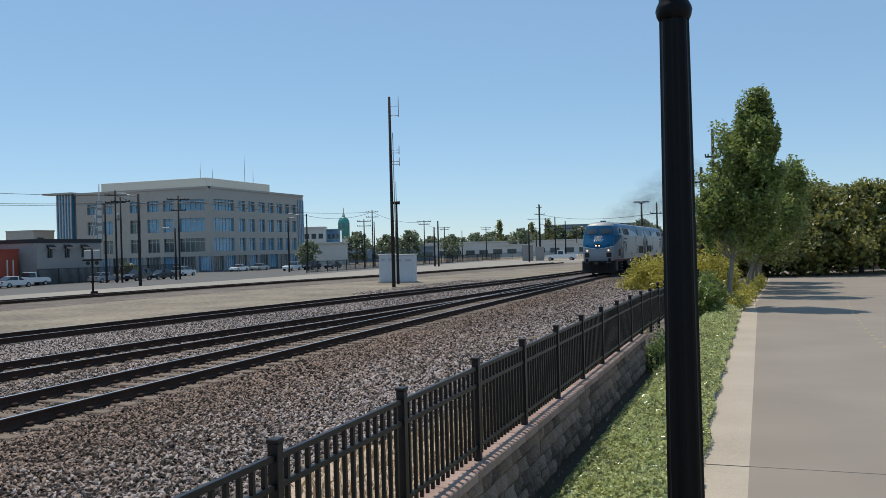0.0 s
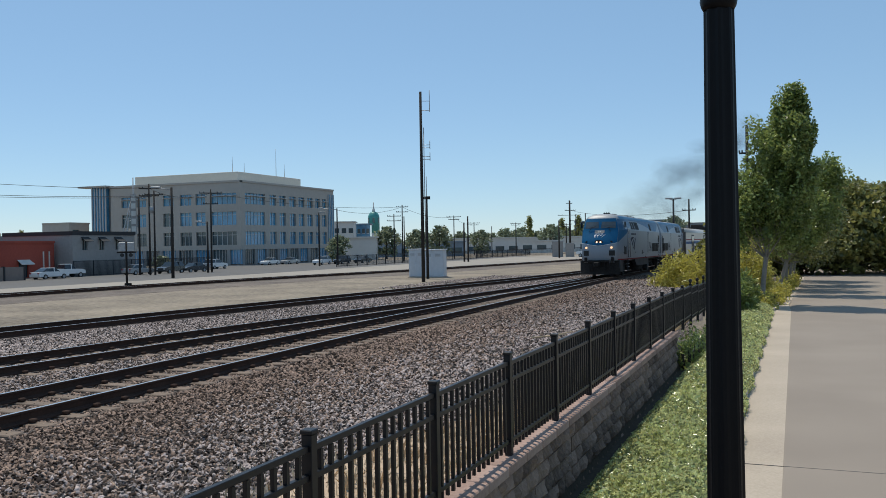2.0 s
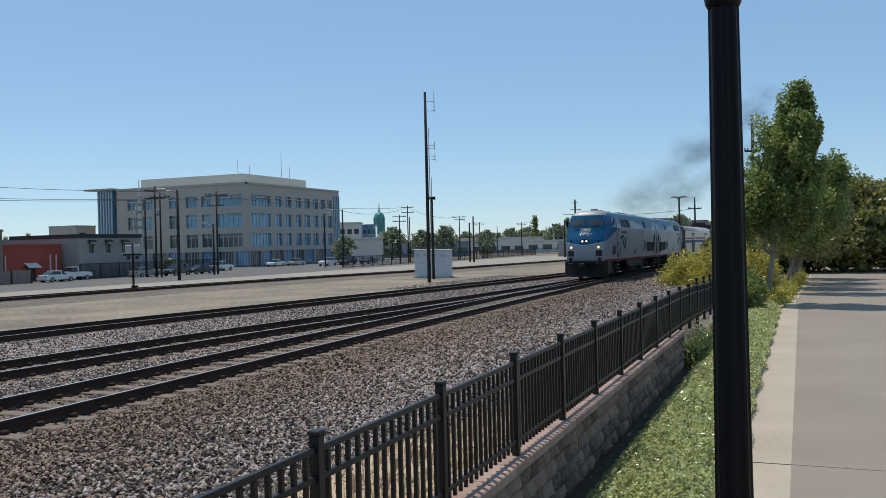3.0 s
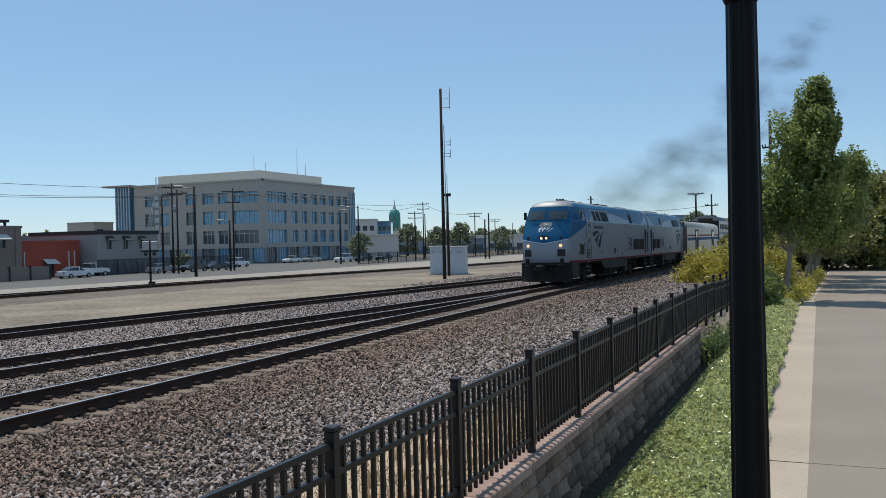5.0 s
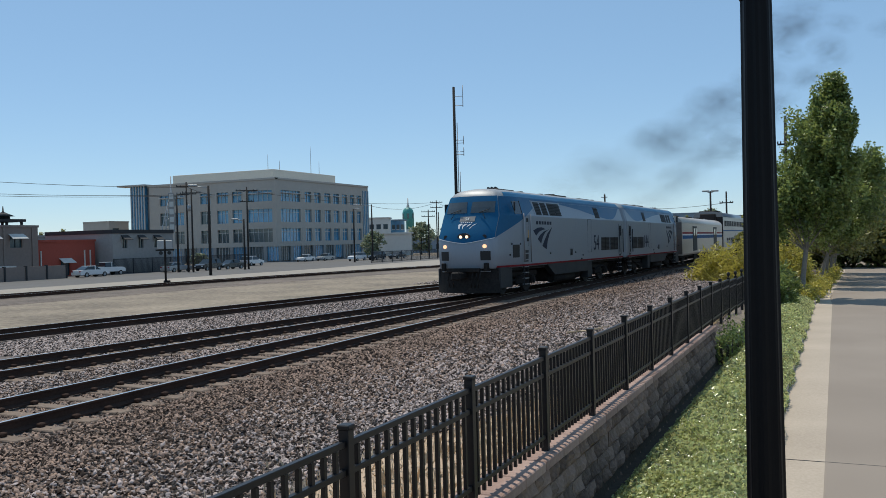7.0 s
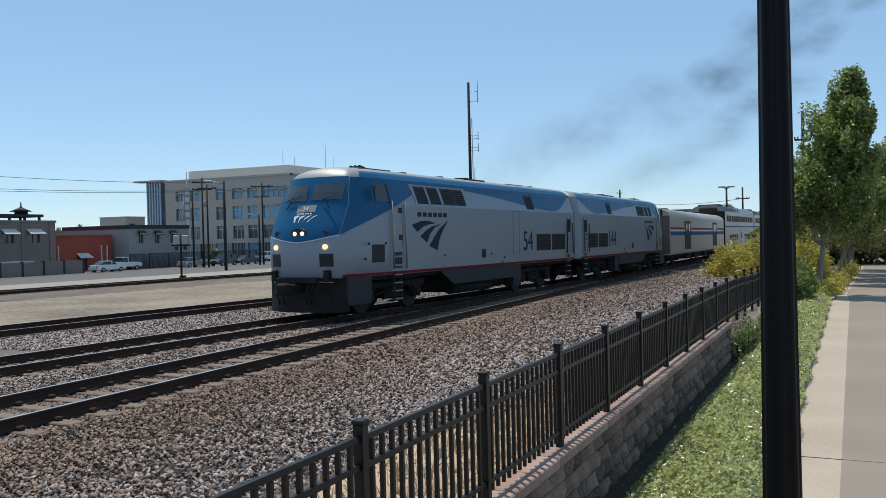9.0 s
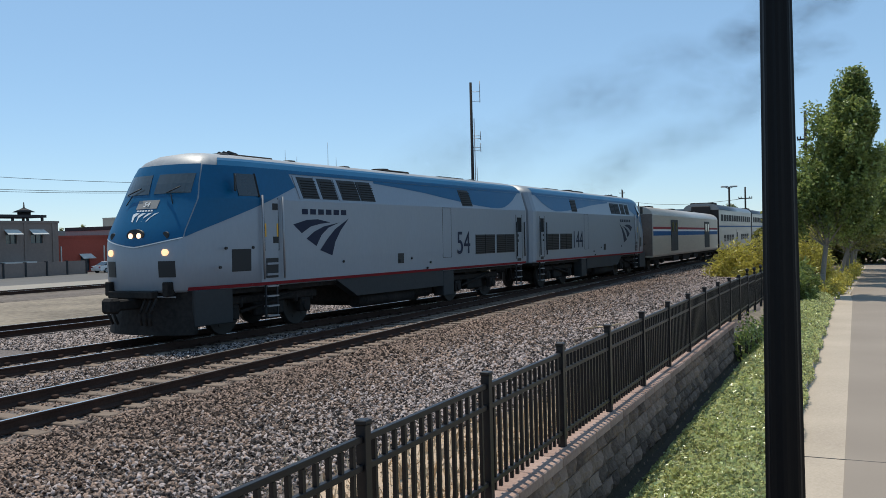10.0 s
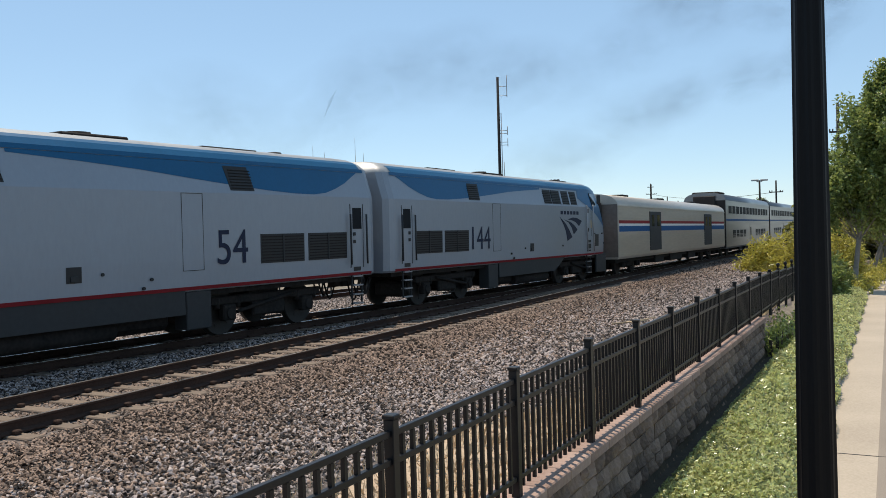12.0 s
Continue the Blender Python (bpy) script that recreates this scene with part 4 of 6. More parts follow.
def build_baggage_car():
    wheels = []
    car = thing("baggage_car", "stainless baggage car with red, white and blue stripes", "train car", "passenger train")
    n, half, z1 = 26.0, 1.525, 3.92
    part("body", car_shell(n, half, 0.80, z1, 0.62), M["bag"], car)
    for s in (-1, 1):
        def flat(name, y0, y1, a, b, m, out, parent=car):
            return part(name, cube(min(s * (half - 0.01), s * (half + out)), max(s * (half - 0.01), s * (half + out)), y0, y1, a, b), m, parent)
        flat("red_stripe", 0.15, n - 0.15, 2.49, 2.64, M["red"], 0.006)
        flat("white_stripe", 0.15, n - 0.15, 2.37, 2.49, M["white"], 0.005)
        flat("blue_stripe", 0.15, n - 0.15, 2.10, 2.37, M["stripe_blue"], 0.006)
        for k in range(7):
            flat("rib", 0.1, n - 0.1, 0.98 + k * 0.15, 1.01 + k * 0.15, M["bag"], 0.018)
        flat("eave", 0, n, 3.29, 3.34, M["bag"], 0.025)
        for y in (5.5, 19.0):
            d = flat("loading_door", y, y + 2.3, 1.08, 3.12, M["skirt"], 0.03)
            flat("pane", y + 0.35, y + 0.85, 2.35, 2.95, M["glass"], 0.04, d)
            flat("pane", y + 1.45, y + 1.95, 2.35, 2.95, M["glass"], 0.04, d)
    for y in (-0.28, n):
        part("diaphragm", cube(-0.75, 0.75, y, y + 0.28, 0.95, 3.5, bevel=0.05), M["gasket"], car)
        part("end_panel", cube(-1.49, 1.49, -0.03 if y < 0 else n, 0.0 if y < 0 else n + 0.03, 0.9, 3.4), M["carend"], car)
    for y in (4.5, 12.0, 20.5):
        part("roof_vent", cube(-0.4, 0.4, y, y + 1.1, z1 - 0.05, z1 + 0.12, bevel=0.03), M["under"], car)
    car_underside(car, n, wheels)
    return car, wheels


def build_superliner():
    wheels = []
    car = thing("bilevel_coach", "tall stainless double-deck coach with two window rows", "train car", "passenger train")
    n, half, z1 = 25.9, 1.525, 4.85
    part("body", car_shell(n, half, 0.62, z1, 0.6), M["stainless"], car)
    for s in (-1, 1):
        def flat(name, y0, y1, a, b, m, out, parent=car):
            return part(name, cube(min(s * (half - 0.01), s * (half + out)), max(s * (half - 0.01), s * (half + out)), y0, y1, a, b), m, parent)
        flat("blue_stripe", 0.1, n - 0.1, 2.72, 2.86, M["stripe_blue"], 0.005)
        for k in range(9):
            flat("rib", 0.1, n - 0.1, 0.80 + k * 0.11, 0.825 + k * 0.11, M["stainless"], 0.015)
        for k in range(5):
            flat("rib", 0.1, n - 0.1, 2.30 + k * 0.09, 2.325 + k * 0.09, M["stainless"], 0.015)
        for k in range(13):
            y = 1.3 + k * 1.83
            w = flat("window", y, y + 1.35, 3.28, 3.86, M["carglass"], 0.012)
            flat("window_frame", y - 0.05, y + 1.4, 3.23, 3.28, M["stainless"], 0.02, w)
        for k in (1, 2, 3, 4, 8, 9, 10, 11):
            y = 1.3 + k * 1.83
            flat("window", y, y + 1.35, 1.42, 2.0, M["carglass"], 0.012)
        d = flat("coach_door", 12.3, 13.2, 0.75, 2.5, M["stainless"], 0.022)
        flat("pane", 12.5, 13.0, 1.5, 2.2, M["carglass"], 0.03, d)
    for y in (-0.3, n):
        part("diaphragm", cube(-0.8, 0.8, y, y + 0.3, 2.5, 4.6, bevel=0.05), M["gasket"], car)
        part("end_panel", cube(-1.50, 1.50, -0.04 if y < 0 else n, 0.0 if y < 0 else n + 0.04, 0.7, 4.25), M["gasket"], car)
    part("roof_fairing", cube(-1.0, 1.0, 0.3, 3.0, z1 - 0.1, z1 + 0.08, bevel=0.08), M["under"], car)
    car_underside(car, n, wheels)
    return car, wheels


CORNER_S = np.polyfit([0, 1.5, 2.5, 4.5, 5.5, 6.5, 9.5, 10.5, 12.0], [70.2, 61.75, 56.0, 44.9, 39.65, 34.1, 17.5, 11.45, 2.35], 3)


def nose_s(t):
    """Where the front of the train stands along the line."""
    return float(np.polyval(CORNER_S, t)) - 0.66


def on_track(y_front, a, b, turned=False):
    """The pose of a vehicle whose front end stands at y_front, with truck centres a and b behind it."""
    ya, yb = y_front + a, y_front + b
    xa, xb = track_x(ya), track_x(yb)
    za, zb = RAIL_Z + drop(ya), RAIL_Z + drop(yb)
    yaw = -math.degrees(math.atan2(xb - xa, yb - ya))
    tilt = math.degrees(math.atan2(zb - za, yb - ya))
    m = Matrix.Translation((xa, ya, za)) @ pose(0, 0, 0, tilt, 0, yaw) @ Matrix.Translation((0, -a, 0))
    return m


LEAD, LEAD_WHEELS = build_locomotive("54", "silver grey diesel locomotive with blue nose and lit lamps")
TRAIL, TRAIL_WHEELS = build_locomotive("144", "silver grey diesel locomotive running backwards behind the lead one")
BAGGAGE, BAGGAGE_WHEELS = build_baggage_car()
COACH, COACH_WHEELS = build_superliner()
COACH_B, COACH_B_WHEELS = build_superliner()
# vehicle, its wheels, distance of its front behind the nose, truck centres, length, turned round
TRAIN = [(LEAD, LEAD_WHEELS, 0.0, 4.05, 15.15, LEN, False), (TRAIL, TRAIL_WHEELS, 19.47, LEN - 15.15, LEN - 4.05, LEN, True),
         (BAGGAGE, BAGGAGE_WHEELS, 38.5, 3.3, 22.7, 26.0, False), (COACH, COACH_WHEELS, 65.6, 3.3, 22.6, 25.9, False),
         (COACH_B, COACH_B_WHEELS, 92.4, 3.3, 22.6, 25.9, False)]


# ---- path, kerb and planting ----
def bed_edge(y):
    """The kerb line between planting and path."""
    return -0.95 if y < 41 else min(0.15, -0.95 + (y - 41) * 0.032)


def build_path():
    strip("gutter", lambda y: bed_edge(y) + 0.02, lambda y: -0.19 if y < 45 else bed_edge(y) + 0.5, -12, 78, 0.012, M["concrete"], "pale concrete gutter strip along the path", "pavement", nx=1)
    strip("path", lambda y: -0.182 if y < 45 else bed_edge(y) + 0.51, lambda y: 9.0 + max(0, y - 60) * 0.5, -12, 130, 0.016, M["asphalt"], "wide grey worn asphalt path", "path", nx=3)
    for y in (13.05, 53.0):
        tagged(obj("joint", cube(bed_edge(y) + 0.03, 9.0, y - 0.007, y + 0.007, 0.0, 0.019), M["joint"]), "dark joint across the path", "joint", kind="structure")
    kerb = thing("kerb", "low concrete kerb beside the planting", "kerb", kind="structure")
    y = 2.0
    while y < 76:
        x = bed_edge(y + 1.5)
        o = part("kerbstone", cube(-0.07, 0.07, 0.01, 2.99, -0.1, 0.13, bevel=0.02), M["concrete"], kerb)
        o.matrix_basis = pose(x - 0.05, y, 0, 0, 0, -math.degrees(math.atan2(bed_edge(y + 3) - bed_edge(y), 3)))
        y += 3
    strip("planting_soil", lambda y: -2.66, lambda y: bed_edge(y) - 0.12, 0, 76, 0.03, M["soil"], "dark planting soil", "soil", nx=2)
    for k in range(26):
        y = 27 + k * 1.1
        m = tagged(obj("path_mark", cube(-0.05, 0.05, 0, 0.3, 0.0, 0.0205), M["mark"]), "short worn yellow dash on the path", "marking", kind="structure")
        m.matrix_basis = pose(3.35 + 0.0025 * (y - 28) ** 2 * 0.7, y, 0, 0, 0, -2)


def cover_height(x, y):
    n = noise.noise(Vector((x * 1.6, y * 1.6, 3))) * 0.10 + noise.noise(Vector((x * 6, y * 6, 5))) * 0.08 + noise.noise(Vector((x * 0.5, y * 0.5, 9))) * 0.12
    edge = min(1.0, max(0.0, (x + 2.46) / 0.42), max(0.12, (bed_edge(y) + 0.08 - x) / 0.32))
    return 0.08 + edge * (0.30 + n)


def build_cover():
    rng = np.random.default_rng(8)
    for y0, y1, n, size in ((4.5, 15, 66000, 0.058), (15, 41, 52000, 0.082)):
        y = y0 + (y1 - y0) * rng.uniform(0, 1, n) ** 1.25
        x = -2.46 + (1.56 + 0.10 * np.clip((17 - y) / 4, 0, 1) + 0.05 * np.sin(y * 2.3)) * rng.uniform(0, 1, n)
        z = np.array([cover_height(a, b) for a, b in zip(x, y)])
        z = z - np.abs(rng.normal(size=n)) * 0.10 + 0.05
        v, f = leaves(np.stack([x, y, z], 1), size, rng, flat=0.12)
        raw("ground_cover", v, f, M["cover"], "dense glossy green ground cover with pale leaf tips", "ground cover", "stuff")


def shrub(name, centre, radii, n, size, material, label, seed, long=False):
    rng = np.random.default_rng(seed)
    d = rng.normal(size=(n, 3))
    d /= np.linalg.norm(d, axis=1)[:, None]
    d[:, 2] = np.abs(d[:, 2])
    lump = 1 + 0.22 * np.sin(d[:, 0] * 7 + seed) * np.cos(d[:, 1] * 6 + d[:, 2] * 5)
    c = d * (rng.uniform(0.55, 1.02, n) * lump)[:, None] * np.array(radii)
    v, f = leaves(c, size, rng, 0.1)
    if long:
        k = v.reshape(-1, 4, 3)
        mid = k.mean(1, keepdims=True)
        k[:, 1::2] = mid + (k[:, 1::2] - mid) * 0.4
        v = k.reshape(-1, 3)
    th = thing(name, label, "shrub", at=pose(*centre))
    raw("foliage", v, f, material, parent=th)
    bm = bmesh.new()
    for k in range(5):
        a = k * 1.26
        tube(bm, (0.1 * math.cos(a), 0.1 * math.sin(a), -0.1), (radii[0] * 0.5 * math.cos(a), radii[1] * 0.5 * math.sin(a), radii[2] * 0.6), 0.035, 0.012, n=6)
    part("stem", bm, M["darkbark"], th)
    return th


def tree(label, at, height, profile, clumps, per, size, material, bark, seed, trunk_r=0.14, lean=(0, 0), first=0.25, clump_r=0.55, stretch=1.25):
    """A tapered trunk with limbs, and a crown of leaf clumps inside the outline profile(k), k from crown base to top."""
    rng = np.random.default_rng(seed)
    th = thing("tree", label, "tree", "trees", at=pose(*at))
    axis = lambda k: Vector((lean[0] * k ** 1.4, lean[1] * k ** 1.4, height * k))
    bm = bmesh.new()
    N = 9
    for i in range(N):
        a, b = i / N * 0.95, (i + 1) / N * 0.95
        tube(bm, axis(a) - Vector((0, 0, 0.1 if i == 0 else 0)), axis(b), trunk_r * (1 - a * 0.9) * (1.25 if i == 0 else 1), trunk_r * (1 - b * 0.9), n=9, caps=i in (0, N - 1))
    part("trunk", bm, bark, th, smooth=True)
    centres, weights = [], []
    bm = bmesh.new()
    for i in range(clumps):
        k = first + (1 - first) * rng.uniform(0, 1) ** 0.85
        u = (k - first) / (1 - first)
        r = profile(u)
        a = rng.uniform(0, 6.283)
        rr = r * math.sqrt(rng.uniform(0.10, 1.0))
        lump = 1 + 0.18 * math.sin(3 * a + seed) + 0.12 * math.sin(7 * u * 3 + 2 * a)
        c = axis(k) + Vector((math.cos(a) * rr * lump, math.sin(a) * rr * lump, rng.normal() * 0.2))
        centres.append(c)
        if i % 3 == 0:
            base = axis(max(first * 0.7, k - 0.12 - 0.06 * rr))
            tube(bm, base, base.lerp(c, 0.95), max(0.018, trunk_r * 0.28 * (1 - u)), 0.008, n=5, caps=False)
    part("branchwork", bm, bark, th)
    c = np.array(centres)
    cr = clump_r * rng.uniform(0.55, 1.25, len(c))
    d = rng.normal(size=(len(c), per, 3))
    d /= np.linalg.norm(d, axis=2)[..., None]
    d *= (rng.uniform(0.25, 1.0, (len(c), per)) ** 0.6)[..., None] * cr[:, None, None] * np.array([1, 1, stretch])
    out = c - np.array([axis(z / height) for z in np.clip(c[:, 2], 0, height)])       # sprays sweep outwards and up
    out[:, 2] = 0
    out /= np.linalg.norm(out, axis=1)[:, None] + 0.3
    p = c[:, None] + d + out[:, None] * d[..., 2:] * 0.4 * (stretch - 1)
    v, f = leaves(p.reshape(-1, 3), size, rng, 0.15)
    raw("crown", v, f, material, parent=th)
    return th


def build_planting():
    build_cover()
    cone = lambda u: (1.35 + 1.8 * u) if u < 0.25 else 1.8 - (u - 0.25) * 1.3 if u < 0.72 else 1.19 - (u - 0.72) * 3.9
    tree("tall tree with upswept green crown swaying in the wind", (-1.5, 44.0, 0), 9.8, cone, 300, 170, 0.17, M["leaf"], M["bark"], 4, 0.13, (1.65, 0.3), 0.33, 0.40, 2.0)
    oval = lambda u: 0.4 + 2.3 * math.sin(math.pi * min(1, 0.12 + u * 0.88)) ** 0.7
    tree("leafy tree behind the tall one with a ragged crown", (-0.9, 52.5, 0), 7.1, lambda u: 0.62 * oval(u), 95, 160, 0.18, M["leaf"], M["bark"], 6, 0.12, (2.9, 0.5), 0.36, 0.5, 1.5)
    for k, (x, y, h, lx) in enumerate(((-0.6, 58.0, 6.6, 1.0), (-0.4, 64.0, 6.4, 1.2), (-0.2, 70.0, 6.3, 1.4))):
        tree("slim street tree beside the path", (x, y, 0), h, oval, 120, 70, 0.22, M["darkleaf"], M["bark"], 30 + k, 0.11, (lx, 0), 0.32, 0.65)
    wide = lambda u: 0.8 + 4.2 * math.sin(math.pi * min(1, 0.2 + u * 0.8)) ** 0.6
    for k, (x, y, h) in enumerate(((3.4, 84.0, 7.2), (8.6, 88.0, 7.7), (14.5, 92.0, 7.6), (5.5, 101.0, 8.4), (12.5, 108.0, 8.4), (21.0, 100.0, 8.0), (-2.5, 84.0, 6.2), (17, 118, 8.8))):
        tree("broad dark tree closing the end of the path", (x, y, 0), h, wide, 230, 60, 0.46, M["darkleaf"], M["darkbark"], 60 + k, 0.22, (0.4, 0), 0.05 if k not in (1, 2) else 0.12, 1.05, 0.9)
    for k, (x, y, r) in enumerate(((-1.35, 42.6, 0.62), (-1.05, 45.6, 0.6), (-0.95, 48.6, 0.62), (-0.85, 51.6, 0.6), (-0.75, 54.8, 0.62), (-0.6, 58.2, 0.62), (-0.45, 62, 0.65), (-0.35, 66, 0.65), (-0.3, 70.5, 0.7))):
        shrub("hedge_shrub", (x, y, 0), (r, r * 1.9, 0.78 + 0.05 * (k % 3)), 1500, 0.11, M["hedge"], "low clipped yellow green shrub along the kerb", 100 + k)
    for k, (x, y, rx, rz, z) in enumerate(((-5.9, 49.5, 1.5, 1.8, 0.6), (-4.0, 48.6, 1.8, 2.5, 0.45), (-2.3, 47.5, 1.5, 2.8, 0.1), (-3.0, 43.5, 1.1, 1.5, 0.3), (-2.2, 40.0, 0.8, 1.7, 0.0), (-2.1, 36.5, 0.7, 1.4, 0.0))):
        shrub("bush", (x, y, z), (rx, rx, rz), 3200, 0.30, M["hedge"] if k < 3 else M["leaf"], "tall loose bush with long arching yellow green shoots" if k < 3 else "dark green bush beside the fence", 140 + k, True)
    for k, (x, y) in enumerate(((-2.5, 22.2), (-2.35, 23.0), (-2.5, 24.2), (-2.2, 25.6), (-2.4, 27.5), (-2.3, 29.5))):
        shrub("weed", (x, y, 0), (0.34, 0.5, 1.0 - 0.06 * k), 520, 0.09, M["leaf"], "straggling weed at the wall's end", 170 + k)
    rng = np.random.default_rng(77)
    n = 15000
    y = rng.uniform(3.5, 30, n)
    x = -2.99 - np.abs(rng.normal(size=n)) * (0.22 + 0.8 * np.clip((15.5 - y) / 6, 0, 1))
    far = rng.uniform(0, 1, n) < 0.3
    x[far], y[far] = -3.2 - np.abs(rng.normal(size=far.sum())) * 0.8, rng.uniform(17, 30, far.sum())
    h = rng.uniform(0.05, 0.22, n)
    b = np.stack([x, y, np.full(n, 0.79)], 1)
    w = rng.normal(size=(n, 3)) * 0.010
    t = b + np.stack([rng.normal(size=n) * 0.07, rng.normal(size=n) * 0.07, h], 1)
    v = np.stack([b - w, b + w, t], 1).reshape(-1, 3)
    raw("dry_grass", v, np.arange(n * 3).reshape(-1, 3), M["straw"], "dry straw-coloured grass tufts behind the fence", "grass", "stuff")
    # dead branch on the ballast
    bm = bmesh.new()
    for p, q in (((0, 0, 0.03), (0.9, 0.25, 0.08)), ((0.35, 0.1, 0.05), (0.6, -0.3, 0.1)), ((0.6, 0.18, 0.06), (1.1, 0.6, 0.12))):
        tube(bm, p, q, 0.022, 0.008, n=6)
    o = obj("branch", bm, M["straw"])
    o.matrix_basis = pose(-6.0, 20.5, 0.86, 0, 0, 20)
    tagged(o, "dead pale branch lying on the ballast", "branch")


def build_lamp_post():
    post = thing("lamp_post", "black fluted cast iron lamp post at the path's edge", "lamp post", at=pose(-0.235, 3.19, 0.0))
    bm = bmesh.new()
    n = 32
    rows = []
    for z, r in ((0.55, 0.0795), (1.5, 0.0695), (2.2, 0.0649), (3.0, 0.0587), (4.02, 0.0515)):
        rows.append([bm.verts.new((r * (1 if i % 4 < 2 else 0.90) * math.cos(2 * math.pi * i / n), r * (1 if i % 4 < 2 else 0.90) * math.sin(2 * math.pi * i / n), z)) for i in range(n)])
    for a, b in zip(rows, rows[1:]):
        for i in range(n):
            bm.faces.new((a[i], a[(i + 1) % n], b[(i + 1) % n], b[i]))
    part("shaft", bm, M["post"], post)
    part("base", lathe(bmesh.new(), [(0.19, 0), (0.19, 0.08), (0.16, 0.12), (0.13, 0.3), (0.10, 0.5), (0.085, 0.58)], 24), M["post"], post)
    part("collar", lathe(bmesh.new(), [(0.052, 4.0), (0.060, 4.015), (0.064, 4.035), (0.060, 4.05), (0.052, 4.065), (0.05, 4.10), (0.052, 4.35), (0.046, 4.8)], 24), M["post"], post)
    part("finial", lathe(bmesh.new(), [(0.046, 4.8), (0.07, 4.84), (0.05, 4.9), (0.01, 5.0)], 20), M["post"], post)


# ---- the yard and the town ----
def face_frame(kind, at):
    """Maps (along, out, up) of a facade to the world."""
    if kind == "south":
        return lambda u, d, z: Vector((u, at - d, z))
    return lambda u, d, z: Vector((at + d, u, z))


def fbox(bm, f, u0, u1, d0, d1, z0, z1, mi=0):
    a, b = f(u0, d0, z0), f(u1, d1, z1)
    box(bm, min(a.x, b.x), max(a.x, b.x), min(a.y, b.y), max(a.y, b.y), min(a.z, b.z), max(a.z, b.z), mi=mi)


def fpart(name, f, u0, u1, d0, d1, z0, z1, material, parent):
    bm = bmesh.new()
    fbox(bm, f, u0, u1, d0, d1, z0, z1)
    return part(name, bm, material, parent)


def build_office():
    house = thing("office_building", "four-storey grey beige office block with blue glazing", "building")
    z0, z1 = -0.4, 17.35
    part("core", cube(-145.0, -107.6, 153.1, 191.6, z0, z1 - 0.4), M["facade_dark"], house)
    rows = ((12.5, 14.8, M["bglass"]), (8.1, 10.9, M["bglass"]), (3.9, 6.7, M["bglass"]))
    for kind, at, lo, hi, wins in (
            ("south", 152.4, -141.2, -106.9, ((-142.0, -139.6), (-138.2, -135.6), (-134.0, -131.4), (-126.8, -124.0), (-122.3, -119.3), (-118.2, -115.7), (-114.2, -107.9))),
            ("east", -106.9, 152.4, 192.0, ((154.2, 161.6), (163.4, 166.0), (167.3, 169.9), (171.5, 174.2), (175.4, 178.0), (179.3, 181.8), (183.1, 185.2), (186.3, 188.4)))):
        f = face_frame(kind, at)
        a, b = lo, hi
        if kind == "east":
            a = lo + 0.71
        bands = [(14.8, z1), (10.9, 12.5), (6.7, 8.1), (2.9, 3.9)]
        for k, (p, q) in enumerate(bands):
            fpart("spandrel", f, a, b, -0.7, 0.0, p, q, M["facade"], house)
        fpart("cornice", f, a, b, -0.7, 0.18, z1 - 0.35, z1 + 0.05, M["facade"], house)
        inside = [w for w in wins if w[0] > a - 0.2]
        edges = [a] + [v for w in inside for v in w] + [b]
        for zlo, zhi, glass in rows:
            for u0, u1 in zip(edges[::2], edges[1::2]):
                if u1 - u0 > 0.1:
                    fpart("pier", f, u0, u1, -0.7, -0.003, zlo, zhi, M["facade"], house)
            for j, (u0, u1) in enumerate(inside):
                g = M["dglass"] if kind == "south" and (zlo < 5 or (zlo < 10 and j in (0, 2))) else glass
                win = fpart("window", f, u0, u1, -0.55, -0.40, zlo, zhi, g, house)
                n = max(2, round((u1 - u0) / 1.15))
                for m in range(1, n):
                    u = u0 + (u1 - u0) * m / n
                    fpart("mullion", f, u - 0.05, u + 0.05, -0.42, -0.30, zlo, zhi, M["mull"], win)
                if zlo > 12:
                    fpart("sunshade", f, u0 + 0.15, u1 + 0.3, -0.3, 0.5, zhi - 0.62, zhi - 0.5, M["mull"], win)
                fpart("transom", f, u0, u1, -0.42, -0.32, zhi - 0.75, zhi - 0.67, M["mull"], win)
        u = a
        k = 0
        while u < b - 2:
            fpart("base_pier", f, u, u + 0.8, -0.7, -0.02, z0, 2.9, M["facade_dark"], house)
            sh = fpart("shopfront", f, u + 0.8, min(b, u + 4.4), -0.5, -0.4, z0 + 0.3, 2.9, M["bglass"] if k % 2 else M["dglass"], house)
            for m in (1.4, 2.2, 3.0, 3.8):
                if u + m < b:
                    fpart("mullion", f, u + m, u + m + 0.08, -0.42, -0.3, z0 + 0.3, 2.9, M["mull"], sh)
            u += 4.4
            k += 1
    f = face_frame("south", 152.4)
    bay = fpart("glass_bay", f, -146.2, -142.2, -0.6, 0.35, 5.0, z1 - 0.1, M["bglass"], house)
    for k in range(6):
        fpart("fin", f, -146.2 + k * 0.78, -146.0 + k * 0.78, 0.35, 0.6, 5.0, z1 - 0.1, M["mull"], bay)
    fpart("bay_wall", f, -146.2, -142.3, -0.7, 0.0, z0, 5.0, M["facade"], house)
    fpart("canopy", f, -149.5, -141.5, -1.5, 1.2, z1 - 0.1, z1 + 0.25, M["facade"], house)
    f = face_frame("east", -106.9)
    bay = fpart("glass_bay", f, 189.2, 191.8, -0.5, 0.12, 4.5, z1 - 1.3, M["bglass"], house)
    for k in range(4):
        fpart("fin", f, 189.2 + k * 0.8, 189.35 + k * 0.8, 0.12, 0.3, 4.5, z1 - 1.3, M["mull"], bay)
